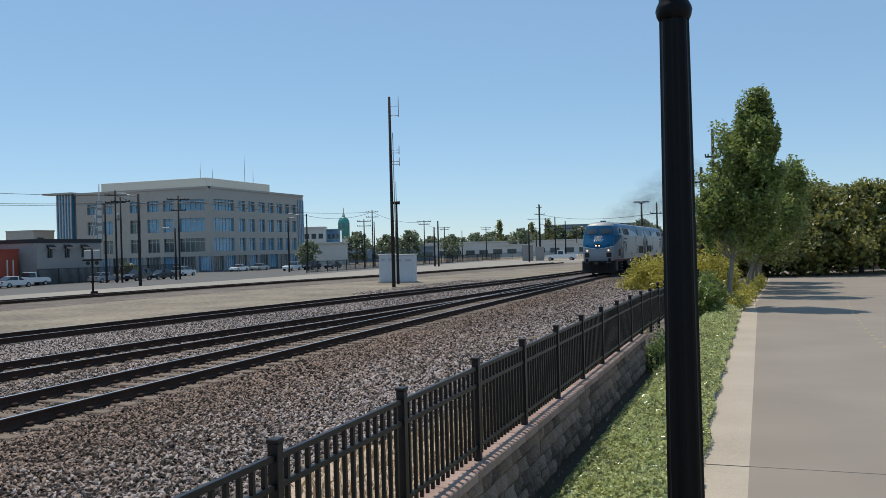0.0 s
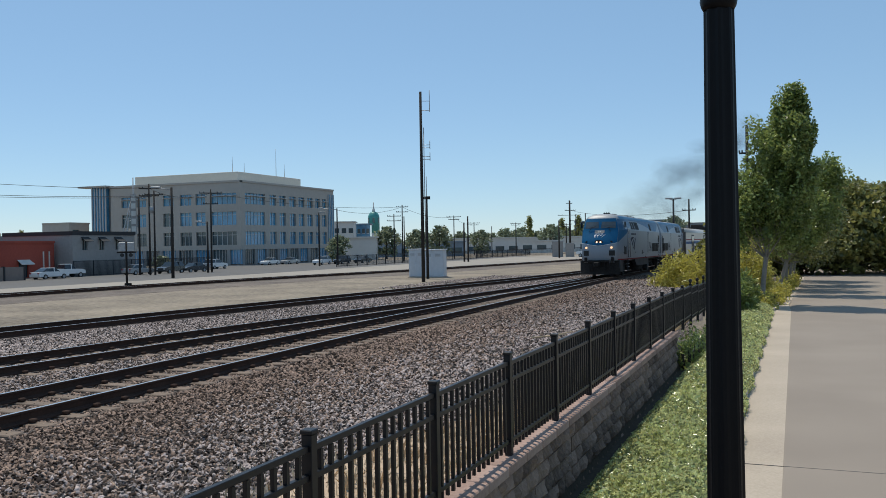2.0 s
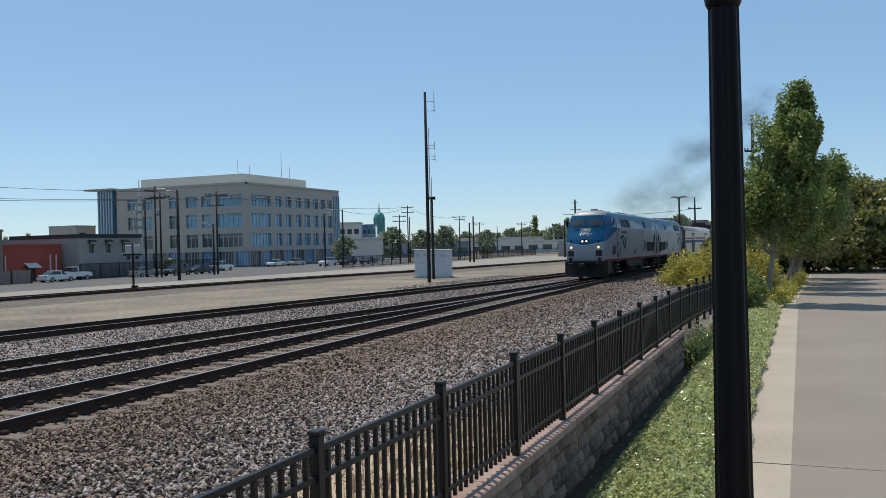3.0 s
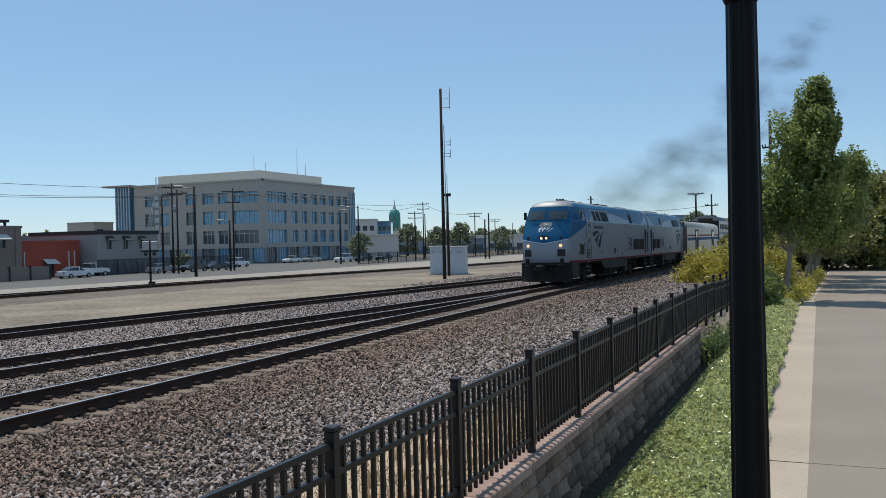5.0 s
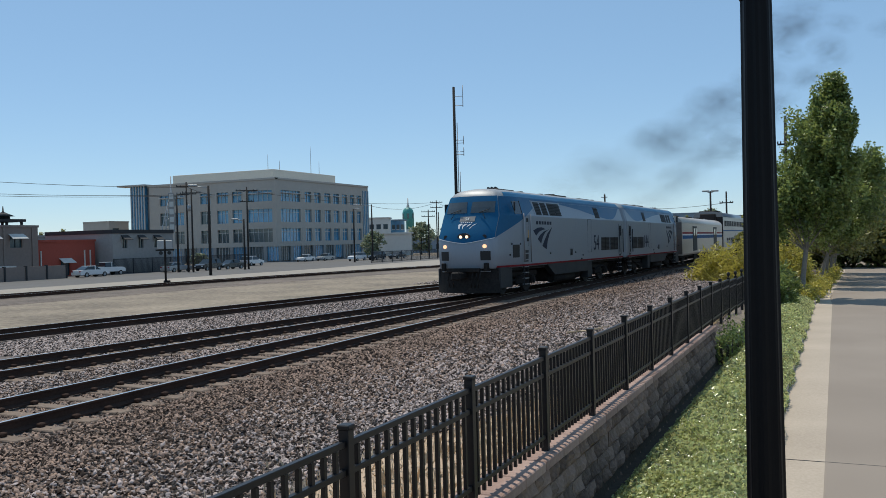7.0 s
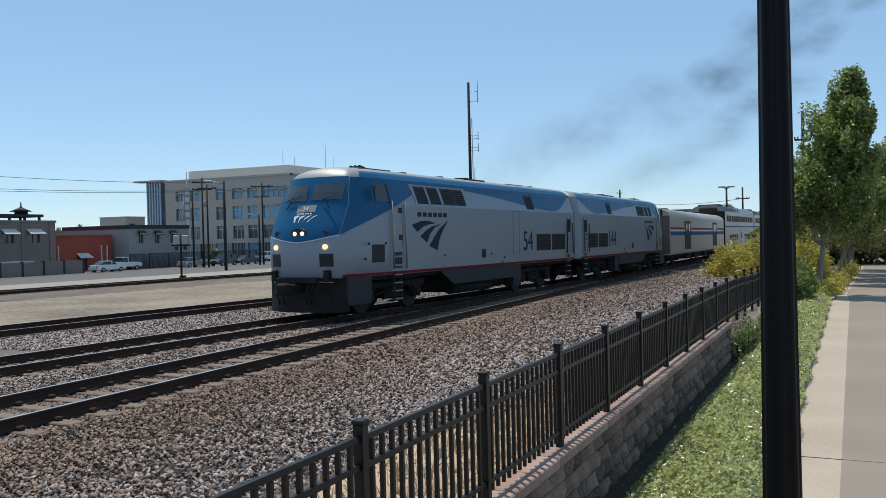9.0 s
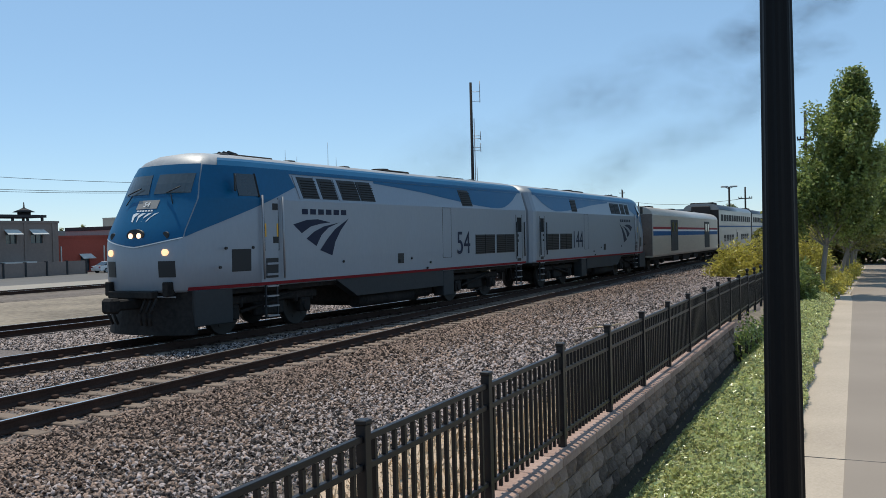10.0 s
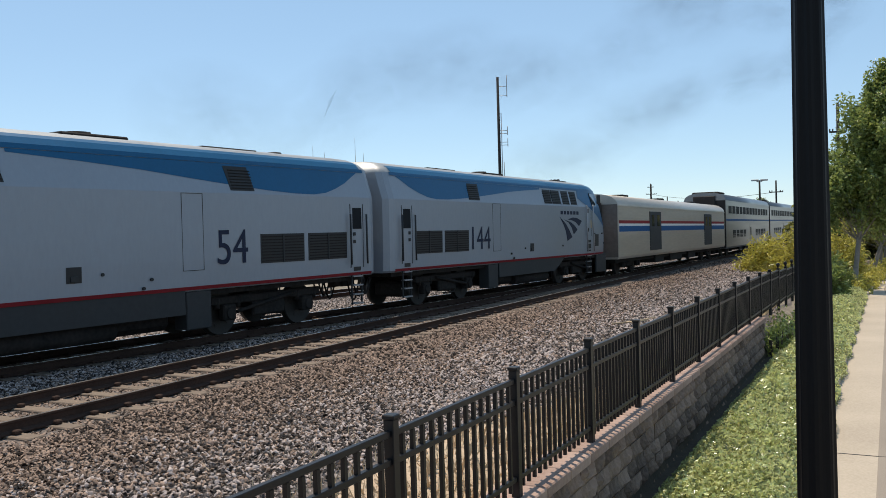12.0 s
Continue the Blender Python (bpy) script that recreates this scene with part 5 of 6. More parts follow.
    pent = part("penthouse", cube(-137.0, -109.6, 155.5, 181.0, z1 - 0.5, 19.5, bevel=0.05), M["pent"], house)
    part("roof", cube(-145.5, -107.5, 153.0, 191.5, z1 - 0.45, z1 - 0.2), M["facade"], house)
    for x, y, h in ((-113.0, 158.5, 3.6), (-111.0, 160.0, 2.2), (-110.0, 171.0, 6.2), (-110.0, 174.5, 3.0)):
        part("antenna", bar((x, y, 19.4), (x, y, 19.5 + h), 0.07, 0.03, n=6), M["galv"], pent)


def low_building(name, label, wall, f, u0, u1, depth, z0, z1, windows, coping=None, awnings=None, door=None):
    house = thing(name, label, "building")
    edges = sorted(windows)
    lo, hi = (windows[0][2], windows[0][3]) if windows else (z0 + 0.1, z0 + 0.2)
    fpart("wall", f, u0, u1, -depth, -0.4, z0 - 0.3, z1 - 0.1, wall, house)
    fpart("front_wall", f, u0, u1, -0.4, 0.0, z0 - 0.3, lo, wall, house)
    fpart("front_wall", f, u0, u1, -0.4, 0.0, hi, z1, wall, house)
    cuts = [u0] + [v for w in edges for v in (w[0], w[1])] + [u1]
    for a, b in zip(cuts[::2], cuts[1::2]):
        if b - a > 0.05:
            fpart("pier", f, a, b, -0.4, 0.0, lo, hi, wall, house)
    for a, b, p, q in edges:
        w = fpart("window", f, a, b, -0.35, -0.25, p, q, M["dglass"], house)
        fpart("window_frame", f, (a + b) / 2 - 0.04, (a + b) / 2 + 0.04, -0.27, -0.2, p, q, M["coping"], w)
        if awnings:
            bm = bmesh.new()
            pts = [f(a - 0.2, 0.0, q + 0.25), f(b + 0.2, 0.0, q + 0.25), f(b + 0.3, 0.9, q - 0.35), f(a - 0.3, 0.9, q - 0.35)]
            top = [bm.verts.new(p2) for p2 in pts]
            low = [bm.verts.new(p2 - Vector((0, 0, 0.06))) for p2 in pts]
            bm.faces.new(top), bm.faces.new(low[::-1])
            for i in range(4):
                bm.faces.new((top[i], low[i], low[(i + 1) % 4], top[(i + 1) % 4]))
            part("awning", bm, awnings, w)
    fpart("coping", f, u0 - 0.1, u1 + 0.1, -depth, 0.12, z1 - (0.5 if coping else 0.25), z1 + 0.04, coping or wall, house)
    return house


def build_street():
    f = face_frame("east", -94.0)
    b = low_building("brown_building", "two-storey brown stucco building with awnings", M["brown"], f, 56, 81.2, 14, -0.35, 6.5,
                     [(60.5, 62.3, 3.7, 5.2), (65.0, 66.8, 3.7, 5.2), (69.6, 71.4, 3.7, 5.2), (73.4, 75.0, 3.7, 5.2), (77.0, 78.8, 3.4, 5.2)], None, M["awning"])
    for u in (58.5, 63.6, 68.0, 72.4, 76.0, 80.2):
        fpart("pilaster", f, u, u + 0.35, 0.0, 0.12, -0.4, 6.3, M["brown"], b)
    bm = bmesh.new()
    fbox(bm, f, 72.0, 76.5, 0.0, 1.6, 1.25, 1.45)
    part("door_canopy", bm, M["awning"], b)
    # lantern on the roof
    c = part("cupola_roof", cube(-99.5, -95.0, 72.8, 80.3, 7.0, 7.35), M["coping"], b)
    for x, y in ((-99, 73.1), (-95.5, 73.1), (-99, 79.8), (-95.5, 79.8), (-95.5, 75.4), (-95.5, 77.6)):
        part("cupola_post", cube(x, x + 0.25, y, y + 0.25, 6.4, 7.02), M["coping"], c)
    part("cupola_top", lathe(bmesh.new(), [(0.8, 7.35), (0.8, 7.7), (1.4, 7.72), (0.5, 8.1), (0.12, 8.3), (0.05, 9.0)], 12), M["coping"], c).location = (-96.2, 77.9, 0)
    g = face_frame("east", -95.0)
    red = low_building("red_building", "low red painted building with a white awning over the door", M["brick"], g, 81.6, 91.6, 12, -0.35, 4.6, [(85.6, 87.2, -0.2, 1.9)], None, M["awning"])
    for u in (82.3, 90.6, 89.6):
        fpart("drainpipe", g, u, u + 0.14, 0.0, 0.14, -0.3, 3.2, M["awning"], red)
    h = face_frame("east", -92.5)
    low_building("grey_building", "grey stucco building with dark coping and small awnings", M["grey"], h, 92.4, 104.6, 13, -0.35, 5.9,
                 [(94.2, 95.2, 3.3, 4.9), (97.4, 98.4, 3.3, 4.9), (100.6, 101.6, 3.3, 4.9)], M["coping"], M["coping"])
    low_building("rear_building", "plain grey brown building behind the red one", M["grey"], face_frame("east", -112.0), 84, 112, 14, -0.35, 5.6, [(90, 92, 3.5, 5)])
    low_building("rear_building", "beige building beyond the street roofs", M["facade"], face_frame("east", -151.0), 150, 156, 8, -0.35, 9.6, [(151, 153, 6.5, 8)])
    # brown panel wall
    wall = thing("panel_wall", "brown panelled yard wall beside the street", "wall")
    for k in range(9):
        part("panel", cube(-89.1, -88.9, 54 + k * 3.0, 56.9 + k * 3.0, -0.4, 1.35), M["brown"], wall)
        part("pier", cube(-89.2, -88.8, 56.85 + k * 3.0, 57.05 + k * 3.0, -0.4, 1.45), M["coping"], wall)
    # tower sign with stacked letters
    t = thing("tower_sign", "tall vertical roof sign with pale bars on a lattice frame", "sign", at=pose(-100.0, 113.0, 0, 0, 0, 42))
    bm = cube(-0.45, 0.45, -0.10, 0.10, 5.8, 12.3, bevel=0.03)
    part("panel", bm, M["grey"], t)
    for k in range(5):
        part("letter_bar", cube(-0.34, 0.34, -0.16, -0.12, 11.2 - k * 1.25, 12.05 - k * 1.25), M["awning"], t)
    bm = bmesh.new()
    tube(bm, (0, 0, -0.4), (0, 0, 15.0), 0.09, n=6)
    for x in (-3.2, -1.8):
        tube(bm, (x, 0.6, -0.4), (-0.3, 0.1, 11.5), 0.07, n=6)
    for z in (6.0, 7.5, 9.0):
        tube(bm, (-3.2 + (z + 0.4) * 0.24, 0.4, z), (-0.3, 0.1, z + 0.6), 0.05, n=6)
    part("frame", bm, M["galv"], t)


def pole(name, x, y, z0, z1, label, category="utility pole", arms=(), lamp=None, r=0.15, material="wood", yaw=0.0, group="poles"):
    th = thing(name, label, category, group, at=pose(x, y, z0, 0, 0, yaw))
    h = z1 - z0
    part("shaft", bar((0, 0, -0.3), (0, 0, h), r, r * 0.68, n=10), M[material], th)
    for z, w in arms:
        a = part("crossarm", cube(-w, w, -0.07, 0.07, h + z - 0.06, h + z + 0.06), M[material], th)
        for k in (-0.95, -0.6, 0.6, 0.95):
            part("insulator", bar((k * w, 0, h + z + 0.05), (k * w, 0, h + z + 0.22), 0.05, n=6), M["skirt"], a)
    if lamp:
        for s, w in lamp:
            bm = bmesh.new()
            tube(bm, (0, 0, h - 0.25), (s * w, 0, h), 0.05, n=6)
            part("bracket", bm, M["galv"], th)
            part("lamp_head", cube(s * w - 0.45, s * w + 0.45, -0.16, 0.16, h - 0.08, h + 0.12, bevel=0.04), M["galv"], th)
    return th


def g0(x, y):
    return land(x, y)


def build_poles():
    U = "weathered wooden utility pole with crossarms"
    for x, y, top, arms in ((-80, 93.4, 12.0, ((-0.6, 1.3), (-1.6, 1.3))), (-79, 93.2, 11.0, ((-0.5, 1.2),)), (-75, 100, 11.4, ((-0.5, 1.5), (-2.0, 1.0))),
                            (-72, 157, 11.2, ((-0.4, 1.2), (-1.4, 1.2))), (-71, 151, 9.2, ((-0.4, 1.3), (-1.3, 1.3))), (-73, 160, 9.0, ()), (-70, 180, 9.6, ((-0.3, 1.6), (-0.9, 1.2))),
                            (-58.2, 238.6, 15.0, ((-4.2, 3.2), (-1.0, 0.8))), (-51.7, 229.7, 11.0, ((-2.6, 2.4),)), (-47.8, 224.4, 9.6, ((-2.0, 2.2),)), (-78, 330, 14, ((-2.4, 2.0),)),
                            (-62, 250, 8.8, ((-0.3, 1.6), (-0.9, 1.4))), (-95, 262, 10.2, ((-0.3, 1.8), (-0.9, 1.4))), (-82, 265, 9.8, ((-0.3, 1.7), (-0.8, 1.4))), (-60, 300, 10, ((-0.4, 1.5),)),
                            (-47.5, 195.5, 12.7, ((-2.2, 1.2),)), (-12.3, 113.3, 8.4, ((-1.4, 0.8),)), (-3.1, 66.3, 11.4, ((-2.0, 0.55),)), (-3.6, 60.5, 8.2, ((-1.0, 0.8),))):
        th = pole("utility_pole", x, y, g0(x, y), top, U, arms=arms, r=0.19 if y > 200 else 0.14, yaw=math.degrees(math.atan2(-x, y)))
        if abs(x + 80) < 0.1:
            part("transformer", bar((0.3, 0, 8.3), (0.3, 0, 9.2), 0.28, n=12), M["galv"], th)
    for x, y, top in ((-45.6, 123.0, 7.4), (-46.6, 124.0, 6.5), (-37.4, 145.7, 7.0), (-85, 250, 8.5)):
        pole("bare_pole", x, y, g0(x, y), top, "bare dark wooden pole standing in the yard", r=0.15)
    for x, y, top, lamp in ((-57, 69.8, 9.3, ((-1, 1.5),)), (-74.5, 98.5, 6.9, ((-1, 1.2),)), (-74.7, 129, 9.0, ((1, 0.6),)), (-74.5, 135, 9.9, ((-1, 2.8),)),
                            (-14.4, 114.9, 8.6, ((-1, 0.55), (1, 0.55))), (-84, 96, 10.5, ((1, 1.2),))):
        pole("street_lamp", x, y, g0(x, y), top, "tall dark street lamp with a bracket arm", "street lamp", lamp=lamp, r=0.16, yaw=math.degrees(math.atan2(-x, y)), group="street lamps")
    # tall aerial pole in the yard
    x, y = -24.0, 55.7
    t = pole("antenna_pole", x, y, g0(x, y), 13.85, "very tall dark pole with whip aerials on brackets", "antenna pole", r=0.13, yaw=23)
    h = 13.85 - g0(x, y)
    for z0, z1, off in ((h - 1.4, h + 0.1, 0.62), (h - 4.0, h - 3.4, 0.6), (h - 4.8, h - 4.2, 0.6)):
        bm = bmesh.new()
        tube(bm, (off, 0, z0), (off, 0, z1), 0.025, n=6)
        for z in (z0 + 0.1, (z0 + z1) / 2):
            tube(bm, (0.1, 0, z), (off, 0, z), 0.02, n=6)
        part("aerial", bm, M["galv"], t)
    part("conduit", bar((0.2, -0.1, 3.0), (0.18, -0.1, h - 2.5), 0.03, n=6), M["galv"], t)
    x, y = -26.3, 61.9
    m = pole("siren_mast", x, y, g0(x, y), 6.75, "dark mast with a small horn siren on top", "mast", r=0.115, yaw=23)
    part("siren", bar((-0.28, 0, 6.75 + 0.08 - g0(x, y)), (0.28, 0, 6.75 + 0.08 - g0(x, y)), 0.10, 0.13, n=12), M["under"], m)
    part("stalk", bar((0, 0, 5.7), (0, 0, 7.9), 0.03, n=6), M["galv"], m)
    # signal post with lamp boxes
    x, y = -41.1, 45.7
    s = thing("signal_post", "short signal post with two pale lamp boxes", "signal", at=pose(x, y, g0(x, y), 0, 0, 42))
    part("shaft", bar((0, 0, -0.2), (0, 0, 3.1), 0.07, n=8), M["under"], s)
    part("base", cube(-0.15, 0.3, -0.15, 0.15, -0.1, 0.35, bevel=0.03), M["under"], s)
    for k in (-0.27, 0.27):
        part("lamp_box", cube(k - 0.22, k + 0.22, -0.12, 0.12, 2.45, 3.05, bevel=0.03), M["galv"], s)
        part("lens", bar((k, -0.2, 2.2), (k, 0.1, 2.2), 0.13, n=12), M["grille"], s)
    part("arm", cube(-0.6, 0.6, -0.04, 0.04, 2.34, 2.44), M["under"], s)
    for (x, y, w, d, hh) in ((-28.6, 65.3, 1.25, 1.3, 2.25), (-26.95, 65.0, 1.6, 1.5, 2.2)):
        c = thing("equipment_cabinet", "white metal trackside equipment cabinet on a slab", "cabinet", "cabinets", at=pose(x, y, g0(x, y), 0, 0, 12))
        part("body", cube(-w / 2, w / 2, -d / 2, d / 2, 0.08, hh, bevel=0.02), M["cabinet"], c)
        part("roof", cube(-w / 2 - 0.08, w / 2 + 0.08, -d / 2 - 0.08, d / 2 + 0.08, hh, hh + 0.08, bevel=0.02), M["cabinet"], c)
        part("slab", cube(-w / 2 - 0.1, w / 2 + 0.1, -d / 2 - 0.1, d / 2 + 0.1, -0.2, 0.08), M["concrete"], c)
        for k in (-0.5, 0.02):
            dr = part("door", cube(k * w * 0.92, k * w * 0.92 + w * 0.42, -d / 2 - 0.02, -d / 2, 0.2, hh - 0.15), M["cabinet"], c)
            for j in range(4):
                part("louvre", cube(k * w * 0.92 + 0.1, k * w * 0.92 + w * 0.34, -d / 2 - 0.035, -d / 2 - 0.02, hh - 0.5 + j * 0.06, hh - 0.47 + j * 0.06), M["galv"], dr)
    for x, y, w, hh in ((-41.0, 158.6, 2.0, 2.9), (-38.6, 158.2, 1.6, 2.5)):
        c = thing("shed", "small grey yard hut", "hut", at=pose(x, y, g0(x, y), 0, 0, 14))
        part("body", cube(-w / 2, w / 2, -1.2, 1.2, -0.1, hh), M["grey"], c)
        part("roof", cube(-w / 2 - 0.1, w / 2 + 0.1, -1.3, 1.3, hh, hh + 0.12), M["galv"], c)
    # wires
    def wire(p, q, sag):
        bm = bmesh.new()
        p, q = Vector(p), Vector(q)
        side = (q - p).cross(Vector((0, 0, 1))).normalized() * 0.028
        rings = []
        for k in range(13):
            u = k / 12
            c = p.lerp(q, u) - Vector((0, 0, sag * 4 * u * (1 - u)))
            rings.append([bm.verts.new(c + o) for o in (side, Vector((0, 0, 0.028)), -side, Vector((0, 0, -0.028)))])
        for a, b in zip(rings, rings[1:]):
            for i in range(4):
                bm.faces.new((a[i], a[(i + 1) % 4], b[(i + 1) % 4], b[i]))
        tagged(obj("wire", bm, M["coping"]), "dark overhead wire between poles", "wire", "wires")
    for z, z2, o in ((14.8, 11.3, 0.0), (12.6, 10.3, 0.5), (12.3, 10.2, -0.6)):
        wire((-112 + o, 48, z), (-80 + o, 93.4, z2), 1.0)
    for p, q in (((-80, 93.4, 11.4), (-75, 100, 10.9)), ((-75, 100, 10.9), (-72, 157, 10.8)), ((-72, 157, 10.8), (-70, 180, 9.3)), ((-70, 180, 9.3), (-95, 262, 9.8)), ((-74.5, 135, 9.6), (-72, 157, 10.8)),
                 ((-58.2, 238.6, 10.8), (-47.5, 195.5, 10.5)), ((-47.5, 195.5, 10.5), (-12.3, 113.3, 7.0))):
        wire(p, q, 0.9)


def car(x, y, yaw, paint, label, kind="sedan"):
    th = thing("car" if kind != "pickup" else "pickup_truck", label, "car" if kind != "pickup" else "pickup truck", "parked cars", at=pose(x, y, land(x, y), 0, 0, yaw))
    L = {"sedan": 4.7, "suv": 4.6, "pickup": 5.6}[kind]
    prof = {"sedan": ((0, .35), (0, .72), (.5, .88), (1.35, .95), (3.6, 1.0), (4.6, .92), (4.7, .6), (4.65, .3)),
            "suv": ((0, .4), (0, .85), (.4, 1.0), (1.2, 1.08), (4.4, 1.12), (4.6, .9), (4.58, .4)),
            "pickup": ((0, .5), (0, .95), (.4, 1.1), (1.5, 1.15), (3.3, 1.15), (3.35, 1.2), (5.55, 1.2), (5.6, .6), (5.55, .5))}[kind]
    cab = {"sedan": ((1.25, .9), (2.0, 1.42), (3.2, 1.44), (4.1, .98)), "suv": ((1.1, 1.0), (1.8, 1.68), (4.1, 1.7), (4.5, 1.08)), "pickup": ((1.35, 1.1), (2.0, 1.78), (3.1, 1.8), (3.3, 1.12))}[kind]

    def extrude(pr, w, wt):
        bm = bmesh.new()
        zs = [p[1] for p in pr]
        k = lambda z: w + (wt - w) * (z - min(zs)) / (max(zs) - min(zs))
        a = [bm.verts.new((y2 - L / 2, -k(z), z)) for y2, z in pr]
        b = [bm.verts.new((y2 - L / 2, k(z), z)) for y2, z in pr]
        n = len(pr)
        bm.faces.new(a[::-1]), bm.faces.new(b)
        for i in range(n):
            bm.faces.new((a[i], a[(i + 1) % n], b[(i + 1) % n], b[i]))
        bmesh.ops.recalc_face_normals(bm, faces=bm.faces[:])
        bmesh.ops.bevel(bm, geom=bm.edges[:], offset=0.04, segments=2, affect="EDGES")
        return bm
    part("body", extrude(prof, 0.9, 0.88), paint, th, smooth=False)
    part("cab_glass", extrude(cab, 0.85, 0.66), M["glass"], th)
    top = [p for p in cab if p[1] > 1.3]
    part("roof", cube(top[0][0] - L / 2 + 0.05, top[-1][0] - L / 2, -0.68, 0.68, top[0][1] - 0.05, top[-1][1] + 0.03, bevel=0.03), paint, th)
    for yy in (top[-1][0] - 0.9 - L / 2,):
        for s in (-1, 1):
            part("door_pillar", cube(yy - 0.05, yy + 0.05, s * 0.78 - 0.06, s * 0.78 + 0.06, 0.95, top[0][1]), paint, th)
    for wx in (0.85 - L / 2, L / 2 - 0.95):
        for s in (-1, 1):
            w = part("wheel", bar((wx, s * 0.72, 0.33), (wx, s * 0.93, 0.33), 0.33, n=18), M["tyre"], th)
            part("rim", bar((wx, s * 0.92, 0.33), (wx, s * 0.945, 0.33), 0.2, n=14), M["galv"], w)
    for s in (-1, 1):
        part("headlight", cube(-L / 2 - 0.01, -L / 2 + 0.1, s * 0.65 - 0.15, s * 0.65 + 0.15, 0.66, 0.8), M["white"], th)
        part("tail_light", cube(L / 2 - 0.1, L / 2 + 0.012, s * 0.7 - 0.12, s * 0.7 + 0.12, 0.7, 0.85), M["red"], th)
    return th


def build_cars():
    S, D = "silver sedan parked at the street", "dark car parked at the street"
    car(-88.5, 84.5, 268, M["carw"], "white sedan parked beside the yard fence", "sedan")
    car(-91.0, 89.3, 262, M["carw"], "white pickup truck parked beside the red building", "pickup")
    car(-87.0, 99.0, 268, M["cars"], S)
    car(-84.5, 103.0, 92, M["card"], D, "suv")
    car(-84.0, 107.5, 85, M["card"], D)
    car(-93.0, 125.0, 268, M["carw"], "white sport utility vehicle parked near the office", "suv")
    car(-99.0, 151.0, 90, M["carw"], "white sedan parked near the office")
    car(-98.0, 157.0, 88, M["cars"], S)
    car(-86.0, 149.5, 90, M["carw"], "white sport utility vehicle parked at the street", "suv")
    car(-84.0, 154.0, 90, M["card"], D, "suv")
    car(-82.0, 159.0, 90, M["card"], D)
    car(-33.9, 155.5, 3, M["carw"], "white pickup truck standing in the yard", "pickup")
    car(-88.0, 205.0, 90, M["cars"], S, "suv")


def far_fence(label, pts, h, gap=0.28):
    """A dark far fence: posts and rails as parts, the fine bars joined."""
    th = thing("yard_fence", label, "fence", "yard fences")
    vs, fs = [], []
    for (x0, y0), (x1, y1) in zip(pts, pts[1:]):
        L = math.hypot(x1 - x0, y1 - y0)
        n = int(L / 3)
        for k in range(n + 1):
            x, y = x0 + (x1 - x0) * k / n, y0 + (y1 - y0) * k / n
            z = land(x, y)
            part("post", cube(x - 0.05, x + 0.05, y - 0.05, y + 0.05, z - 0.1, z + h), M["coping"], th)
        for zz in (0.15, h - 0.1):
            for k in range(n):
                p = [(x0 + (x1 - x0) * j / n, y0 + (y1 - y0) * j / n) for j in (k, k + 1)]
                part("fence_rail", bar((*p[0], land(*p[0]) + zz), (*p[1], land(*p[1]) + zz), 0.035, n=4), M["coping"], th)
        m = int(L / gap)
        for k in range(m):
            x, y = x0 + (x1 - x0) * k / m, y0 + (y1 - y0) * k / m
            z = land(x, y)
            b = len(vs)
            for dx, dy in ((-0.02, -0.02), (0.02, -0.02), (0.02, 0.02), (-0.02, 0.02)):
                vs += [(x + dx, y + dy, z + 0.05), (x + dx, y + dy, z + h)]
            fs += [(b + 2 * i, b + (2 * i + 2) % 8, b + (2 * i + 3) % 8, b + 2 * i + 1) for i in range(4)]
    raw("infill", vs, fs, M["coping"], kind="stuff", parent=th)


def slab_house(name, label, at, size, wall, roof, n_win=0, row=None):
    x, y, yaw = at
    w, d, h = size
    th = thing(name, label, "building", "far buildings", at=pose(x, y, land(x, y), 0, 0, yaw))
    part("wall", cube(-w / 2, w / 2, -d / 2, d / 2, -0.5, h), wall, th)
    part("roof", cube(-w / 2 - 0.4, w / 2 + 0.4, -d / 2 - 0.4, d / 2 + 0.4, h, h + 0.35), roof, th)
    for r in range(row or 1):
        for k in range(n_win):
            u = -w / 2 + (k + 0.5) * w / n_win
            z = 1.0 + r * 3.4
            win = part("window", cube(u - w / n_win * 0.32, u + w / n_win * 0.32, -d / 2 - 0.06, -d / 2 + 0.1, z, z + 1.6), M["dglass"], th)
            part("sill", cube(u - w / n_win * 0.34, u + w / n_win * 0.34, -d / 2 - 0.12, -d / 2, z - 0.12, z), M["farwhite"], win)
    return th


